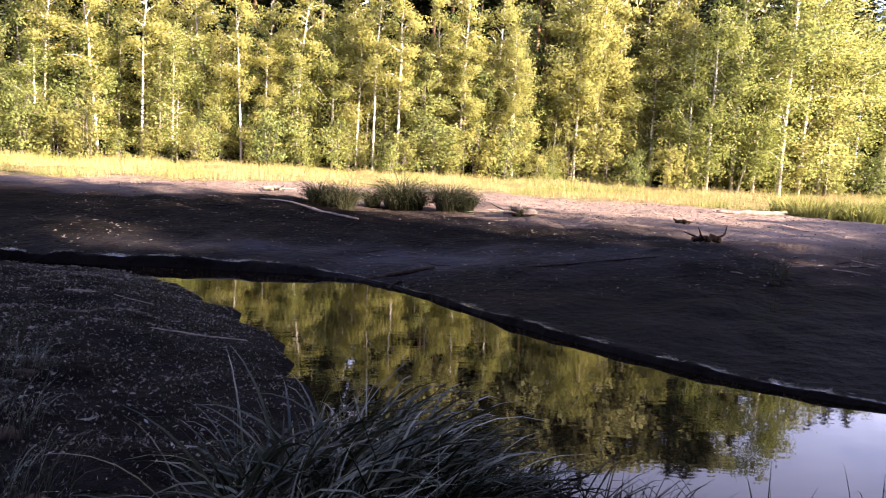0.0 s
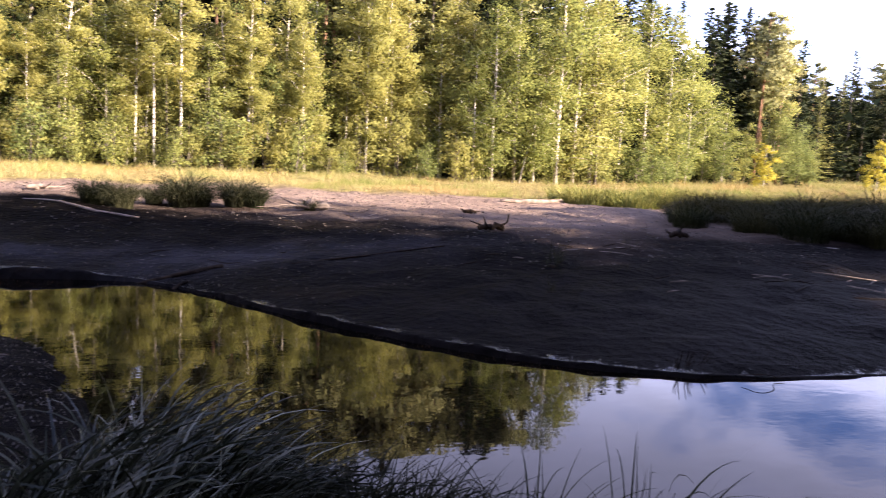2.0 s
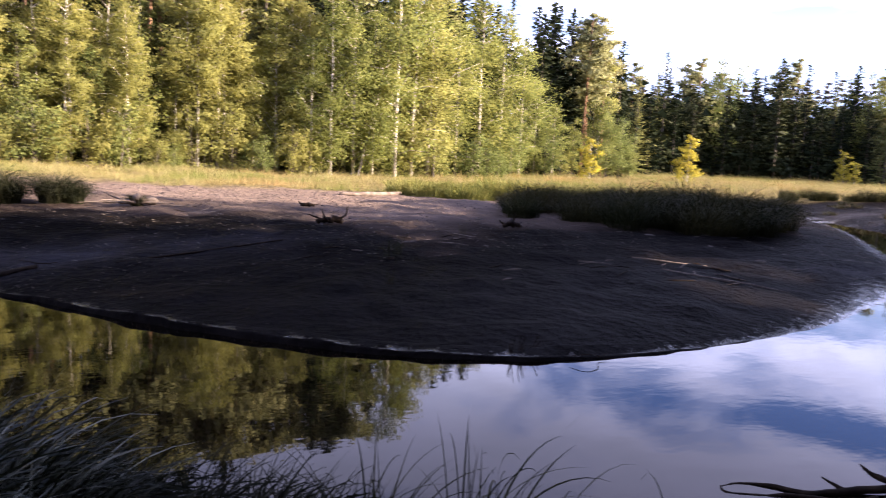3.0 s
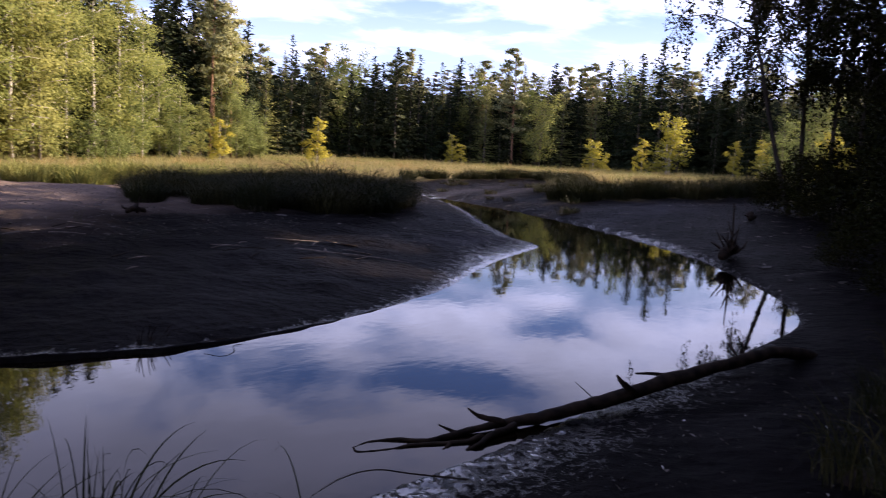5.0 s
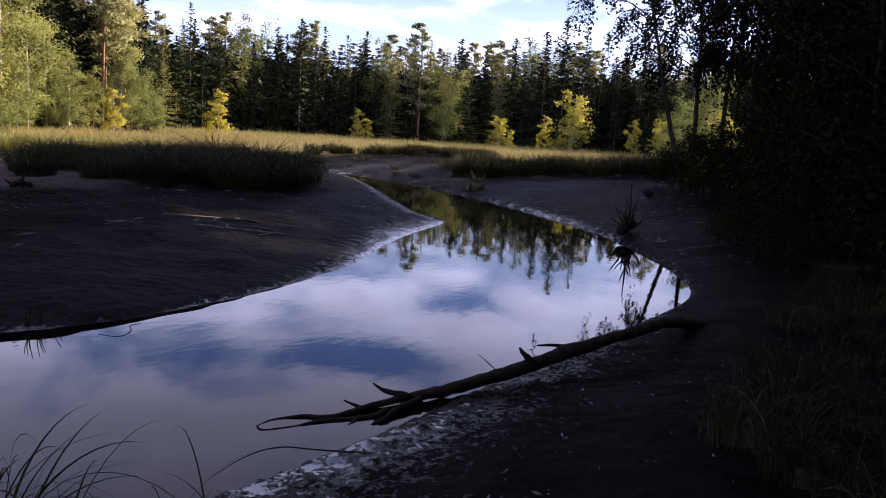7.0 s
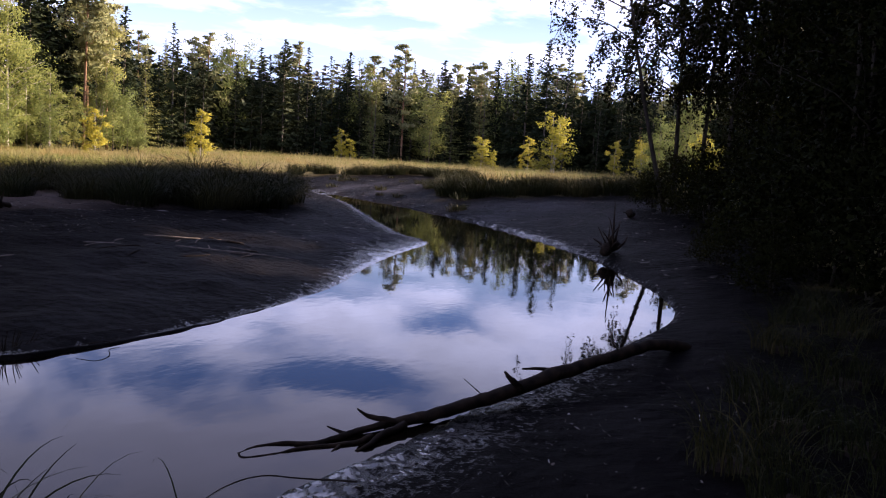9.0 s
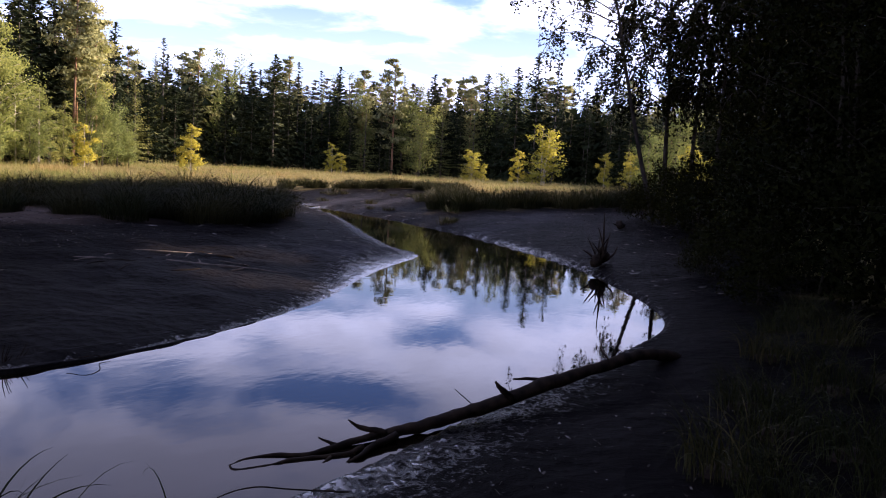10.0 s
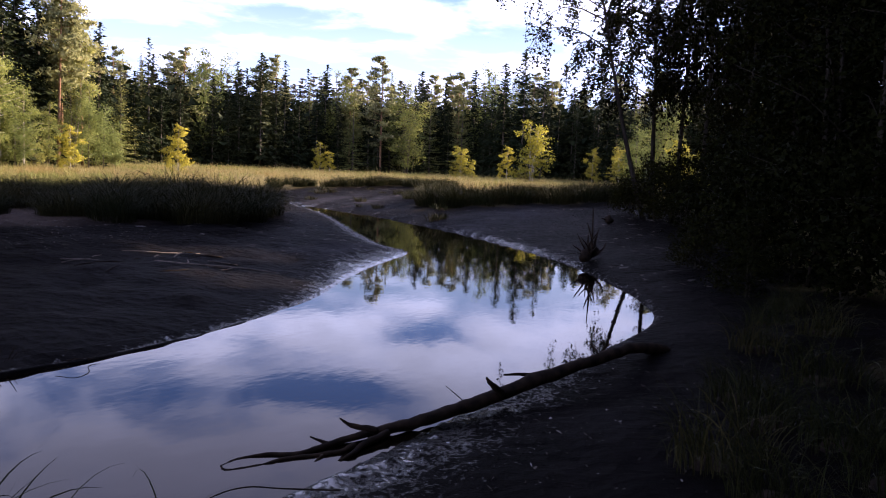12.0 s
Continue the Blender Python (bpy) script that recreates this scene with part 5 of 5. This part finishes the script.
def meadow():
    rs = np.random.default_rng(9)
    xs, ys = [], []
    for n, (x0, x1, y0, y1) in ((95000, (-26, 12, 22.5, 38)), (70000, (8, 40, 16, 46)), (120000, (28, 95, -2, 70))):
        xs.append(rs.uniform(x0, x1, n)), ys.append(rs.uniform(y0, y1, n))
    x, y = np.concatenate(xs), np.concatenate(ys)
    seen = (x < 28) | ((np.hypot(x, y) < 92) & (y > 0.03 * x))
    x, y = x[seen], y[seen]
    thick = wave(x, y, 6, 22) + 0.5 * wave(x, y, 1.5, 23)
    ok = ~inside(MEADOW_EDGE, x, y) & (line_distance(MEADOW_EDGE, x, y) > 0.9 * rs.uniform(0, 1, len(x)) ** 2 * (1.2 - thick)) & (thick > rs.uniform(-1.5, 0.35, len(x)))
    x, y = x[ok], y[ok]
    d, n = np.hypot(x, y), len(x)
    z = land(x, y)[0]
    east = np.clip((x - 15) / 20, 0, 1)
    h = (0.33 + 0.06 * east) * (0.72 + 0.45 * wave(x, y, 5, 21) + (0.45 + 0.2 * east) * wave(x, y, 1.1, 24)).clip(0.22) * rs.uniform(0.5, 1.2, n)
    tall = rs.uniform(0, 1, n) < 0.03
    h = np.where(tall, h * 1.6, h)
    geo = Geo()
    blades(geo, np.stack([x, y, z - 0.03], 1), h, rs.uniform(0, 6.28, n), rs.uniform(0.1, 1.5, n), 0.008 + 0.00036 * d * rs.uniform(0.6, 1.3, n), rs, 1)
    return tagged(new("meadow_grass", geo.mesh("meadow_grass", M_MEADOW)), "dry straw-yellow meadow grass lit by the sun", "grass", kind="stuff")


meadow()
# small tufts out on the bare far flat
rs = np.random.default_rng(77)
tufts = [sedge_tussock(181 + i, 70, 0.3, 0.32, M_SHADED_SEDGE, "small dark grass tuft on the bare far flat", 0.02, 3, 0, (0.6, 2.4)) for i in range(2)]
spots = [(rs.uniform(24, 42), rs.uniform(9, 24), rs.uniform(0.6, 1.3)) for i in range(34)]
scatter(tufts, [p for p in spots if height(p[0], p[1]) > 0.05])


# ---------------------------------------------------------------- dead wood
def branch(points, r, sides=8, rough=0.05):
    geo = Geo()
    c = curve(points, 5)
    rr = np.interp(np.linspace(0, 1, len(c)), np.linspace(0, 1, len(r)), r)
    rs = np.random.default_rng(int(abs(points[0][0]) * 1000) % 9999)
    tube(geo, c + rs.normal(0, rough, c.shape) * rr[:, None], rr * rs.uniform(1 - rough, 1 + rough, len(c)), sides)
    return geo


def fallen_log():
    log = empty("fallen_log", pose(5, 2, 0.1), "dark wet fallen trunk with forked branches at the water's edge", "log")
    home = Matrix.Translation((-5, -2, -0.1))

    def piece(name, pts, r, sides=8):
        part(name, branch([(a, b, c - 0.025 if c < 0.13 else c) for a, b, c in pts], r, sides, 0.10).mesh(name, M_DARK_WOOD, True), log).matrix_basis = home

    piece("trunk", [(9.5, 0.22, -0.05), (9.0, 0.40, 0.05), (8.59, 0.58, 0.16), (8.05, 0.85, 0.24), (7.41, 1.13, 0.215), (6.78, 1.44, 0.17), (6.17, 1.75, 0.125), (5.73, 1.97, 0.1), (5.32, 2.18, 0.08), (5.12, 2.36, 0.06)],
          [0.05, 0.058, 0.062, 0.060, 0.057, 0.066, 0.056, 0.050, 0.045, 0.032], 12)
    for pts, r in [
        ([(5.14, 2.3, 0.08), (5.05, 2.47, 0.12), (4.98, 2.53, 0.16)], [0.034, 0.022, 0.008]),
        ([(5.12, 2.35, 0.06), (4.85, 2.5, 0.05), (4.6, 2.63, 0.03), (4.49, 2.83, 0.03), (4.35, 2.96, 0.02), (4.2, 2.99, 0.02)], [0.036, 0.03, 0.024, 0.018, 0.015, 0.012]),
        ([(4.81, 2.53, 0.05), (4.79, 2.59, 0.07), (4.76, 2.65, 0.1)], [0.02, 0.014, 0.006]),
        ([(5.16, 2.23, 0.07), (4.89, 2.3, 0.05), (4.74, 2.3, 0.04), (4.63, 2.34, 0.02)], [0.038, 0.03, 0.024, 0.015]),
        ([(4.87, 2.35, 0.05), (4.72, 2.43, 0.03), (4.48, 2.67, 0.03), (4.34, 2.76, 0.02), (4.16, 2.91, 0.02), (4.2, 2.99, 0.02)], [0.026, 0.022, 0.018, 0.016, 0.014, 0.012]),
        ([(4.64, 2.48, 0.03), (4.55, 2.48, 0.02), (4.47, 2.49, 0.0)], [0.018, 0.012, 0.007]),
        ([(6.24, 1.66, 0.13), (6.11, 1.72, 0.24), (6.08, 1.76, 0.3)], [0.05, 0.03, 0.012]),
        ([(6.83, 1.38, 0.18), (6.67, 1.59, 0.21), (6.56, 1.74, 0.21)], [0.025, 0.02, 0.01]),
        ([(5.9, 1.9, 0.14), (5.86, 1.96, 0.2), (5.82, 2.02, 0.26)], [0.006, 0.005, 0.003]),
        ([(7.5, 1.06, 0.28), (7.54, 1.14, 0.37), (7.7, 1.16, 0.46)], [0.012, 0.009, 0.005]),
    ]:
        piece("branch", pts, [v * 0.78 for v in r])


fallen_log()


def lying(name, pts, r, mat, label, category="stick"):
    """A stick or log lying on the ground, following it."""
    p = [(x, y, height(x, y) + r[min(i, len(r) - 1)] * 0.5) for i, (x, y) in enumerate(pts)]
    return tagged(new(name, branch(p, r, 7, 0.15).mesh(name, mat, True)), label, category)


lying("stick", [(-1.86, 19.0), (-1.1, 18.35), (-0.4, 17.6), (0.38, 16.73)], [0.018, 0.028, 0.030, 0.018], M_PALE_WOOD, "long pale bare stick lying on dark mud")
lying("log", [(0.05, 12.05), (0.75, 12.0), (1.45, 12.25)], [0.03, 0.04, 0.035], M_DARK_WOOD, "short dark log lying across the shoreline", "log")
lying("stick", [(2.4, 11.8), (3.6, 11.85), (4.95, 11.9)], [0.012, 0.018, 0.012], M_DARK_WOOD, "thin dark stick lying on mud")
lying("stick", [(0.55, 11.3), (0.75, 11.55), (0.9, 11.6)], [0.02, 0.03, 0.02], M_DARK_WOOD, "dark waterlogged stick at the shore")
lying("log", [(10.5, 20.9), (11.5, 20.85), (12.65, 21.0)], [0.05, 0.08, 0.07], M_PALE_WOOD, "sunlit pale log at the edge of the meadow", "log")


def drift_root(name, x, y, k, mat, label, arms, seed):
    """A driftwood stump: a short knotted body with root arms reaching out of it."""
    rs = np.random.default_rng(seed)
    z = height(x, y)
    top = empty(name, pose(x, y, z), label, "driftwood")
    part("stump_body", branch([(-0.25 * k, 0, 0.06 * k), (0, 0.03 * k, 0.1 * k), (0.25 * k, -0.02 * k, 0.07 * k)], [0.04 * k, 0.065 * k, 0.045 * k], 9, 0.3).mesh("stump_body", mat, True), top)
    for ax, ay, az_ in arms:
        m = (ax * 0.5 + rs.normal(0, 0.04), ay * 0.5 + rs.normal(0, 0.04), az_ * 0.35 + 0.05)
        part("root_arm", branch([(0.1 * ax, 0.1 * ay, 0.08), tuple(v * k for v in m), (ax * k, ay * k, az_ * k)], [0.03, 0.022, 0.008], 6, 0.12).mesh("root_arm", mat, True), top)
    return top


drift_root("driftwood", 6.84, 14.1, 1.05, M_DARK_WOOD, "dark waterlogged root stump on the mud flat", [(0.42, 0.05, 0.34), (-0.4, 0.05, 0.2), (-0.2, -0.1, 0.3), (0.3, 0.2, 0.05)], 3)
drift_root("driftwood", 4.23, 18.3, 1.5, M_PALE_WOOD, "bleached root stump with long pale roots on mud", [(-0.85, 0.1, 0.05), (-0.6, -0.25, 0.12), (0.5, -0.15, 0.05), (0.1, 0.3, 0.3), (-0.45, 0.3, 0.2)], 4)
drift_root("driftwood", -1.8, 21.8, 1.0, M_PALE_WOOD, "small pile of pale broken branches on the flat", [(0.6, 0.05, 0.1), (-0.5, 0.1, 0.16), (0.35, -0.2, 0.22), (-0.2, 0.2, 0.25)], 5)
drift_root("driftwood", 10.2, 12.5, 0.9, M_DARK_WOOD, "small dark stump beside the sedge", [(0.1, 0.0, 0.36), (-0.3, 0.1, 0.2), (0.3, 0.1, 0.1)], 6)
drift_root("driftwood", 17.0, 2.72, 2.0, M_DARK_WOOD, "dark upturned root with upright broken prongs on the bank", [(0.10, 0.05, 0.30), (-0.14, 0.08, 0.26), (0.05, -0.16, 0.22), (-0.10, -0.08, 0.32), (0.18, -0.02, 0.24), (0.0, 0.2, 0.16), (-0.24, 0.1, 0.1), (0.15, 0.16, 0.12), (0.02, 0.0, 0.58), (-0.08, 0.03, 0.4), (0.12, -0.06, 0.36), (-0.2, -0.1, 0.18), (0.26, 0.1, 0.15), (-0.04, 0.15, 0.3), (-0.22, 0.0, 0.05)], 7)
drift_root("driftwood", 24.5, 3.4, 1.6, M_DARK_WOOD, "dark stump on the far wet mud bank", [(0.3, 0.0, 0.1), (-0.3, 0.1, 0.12)], 8)
drift_root("driftwood", 7.8, 17.2, 0.7, M_DARK_WOOD, "small dark twig heap at the shade's edge", [(0.4, 0.0, 0.1), (-0.3, 0.1, 0.2)], 9)


def pale_sticks():
    """Broken sticks strewn over the mud bank."""
    rs = np.random.default_rng(12)
    for x, y, n in [(7.6, 11.4, 5), (8.9, 8.6, 4), (10.0, 8.4, 4), (10.8, 7.6, 4), (6.8, 8.4, 3), (11.3, 8.6, 4), (9.4, 9.2, 3), (8.0, 11.8, 4), (3.4, 17.2, 4), (5.0, 17.0, 6), (-3.5, 17.5, 3), (1.2, 13.2, 2), (5.2, 11.0, 3)]:
        for k in range(n):
            a, ln = rs.uniform(-0.6, 0.6), rs.uniform(0.15, 0.55)
            px, py = x + rs.normal(0, 0.45), y + rs.normal(0, 0.35)
            lying("stick", [(px, py), (px + ln * 0.5 * math.cos(a), py + ln * 0.5 * math.sin(a) + rs.normal(0, 0.04)), (px + ln * math.cos(a), py + ln * math.sin(a))], [0.006, 0.012, 0.006],
                  M_PALE_WOOD if rs.uniform() < 0.55 else M_DARK_WOOD, "short broken stick lying on dark mud")


pale_sticks()
lying("stick", [(10.6, 9.6), (10.8, 9.25), (11.2, 8.95), (11.65, 8.8)], [0.008, 0.013, 0.010, 0.006], M_PALE_WOOD, "pale crooked stick on the mud bank")
lying("stick", [(10.1, 8.5), (10.35, 8.0), (10.8, 7.5), (11.2, 6.9)], [0.008, 0.014, 0.012, 0.006], M_PALE_WOOD, "pale stick lying down the mud bank")
lying("stick", [(-2.2, 7.3), (-1.5, 7.5), (-0.9, 7.6)], [0.008, 0.012, 0.008], M_PALE_WOOD, "thin pale stick on the near bank")
lying("stick", [(-3.4, 8.8), (-2.7, 8.9), (-2.0, 8.7)], [0.008, 0.014, 0.008], M_PALE_WOOD, "thin pale stick on the near bank")


def shore_root(x, y, pts, label):
    """A thin root looping out of the bank over the water."""
    g = branch([(x + a, y + b, c) for a, b, c in pts], [0.003, 0.005, 0.0025], 6, 0.1)
    return tagged(new("root", g.mesh("root", M_DARK_WOOD, True)), label, "root")


shore_root(5.65, 5.6, [(-0.2, 0.1, 0.06), (-0.08, -0.02, 0.09), (0.06, -0.04, 0.07), (0.12, 0.02, 0.03), (0.3, 0.06, 0.05)], "dark root looping out of the bank at the waterline")
rs = np.random.default_rng(15)
for k in range(12):
    lean, dz = rs.uniform(-0.12, 0.12), rs.uniform(0.06, 0.26)
    shore_root(5.1 + rs.uniform(-0.12, 0.14), 6.04, [(0, 0, 0.0), (0.6 * lean, 0.01, dz * 0.5), (lean, -0.02, dz)], "thin dark twig standing at the shoreline")
tagged(new("twig", branch([(3.35, 2.66, 0.06), (3.52, 2.57, 0.13), (3.70, 2.47, 0.14), (3.82, 2.28, 0.12), (3.98, 2.0, 0.10)], [0.002, 0.004, 0.005, 0.006], 6, 0.1).mesh("twig", M_DARK_WOOD, True)), "thin dark twig arching over the shallows", "twig")


# ---------------------------------------------------------------- litter
def litter(name, n, spot, size, mat, label, seed):
    """Small flat curled flakes lying on the ground: dead leaves and bits of reed."""
    rs = np.random.default_rng(seed)
    x, y = spot(rs, n)
    z = land(x, y)[0]
    ok = z > 0.06
    x, y, z = x[ok], y[ok], z[ok]
    n = len(x)
    a, L = rs.uniform(0, 6.28, n), size * rs.lognormal(0, 0.45, n)
    W = L * rs.uniform(0.08, 0.36, n)
    u, w = np.stack([np.cos(a), np.sin(a)], 1) * L[:, None] / 2, np.stack([-np.sin(a), np.cos(a)], 1) * W[:, None] / 2
    c = np.stack([x, y], 1)
    lift = rs.uniform(0.004, 0.03, (n, 4))
    v = np.concatenate([np.stack([c - u, c + w, c + u, c - w], 1), (z[:, None] + lift)[:, :, None]], 2)
    geo = Geo()
    geo.add(v.reshape(-1, 3), np.arange(n)[:, None] * 4 + np.arange(4))
    return tagged(new(name, geo.mesh(name, mat)), label, "litter", kind="stuff")


M_LITTER = leaf_material("dead_litter", (0.04, 0.034, 0.029), (0.14, 0.122, 0.107), (0.5, 0.48, 0.45), 0.05, 0.8)
litter("leaf_litter", 36000, lambda r, n: (r.normal(-2.6, 2.0, n), -2.5 + 15.0 * r.beta(1.7, 1.6, n)), 0.022, M_LITTER, "pale dead leaves and reed bits strewn on dark mud", 31)
litter("leaf_litter", 8000, lambda r, n: (r.uniform(-6, 13, n), r.uniform(10, 25, n)), 0.05, M_LITTER, "scattered reed bits on the drained mud flat", 32)
litter("leaf_litter", 260, lambda r, n: (r.uniform(2.6, 8, n), r.uniform(-0.8, 2.2, n)), 0.032, M_LITTER, "few pale fallen leaves on the shaded bank", 33)
litter("leaf_litter", 3600, lambda r, n: (r.uniform(13, 46, n), r.uniform(-1, 25, n)), 0.13, M_LITTER, "reed bits and crusts strewn on the far mud bank", 35)
M_WHITE = leaf_material("bleached_leaf", (0.45, 0.43, 0.40), (0.6, 0.58, 0.55), (0.65, 0.62, 0.6), 0.05)
litter("leaf_litter", 20, lambda r, n: (r.uniform(3.4, 6.2, n), r.uniform(0.2, 1.7, n)), 0.026, M_WHITE, "bleached white leaves on dark mud", 34)
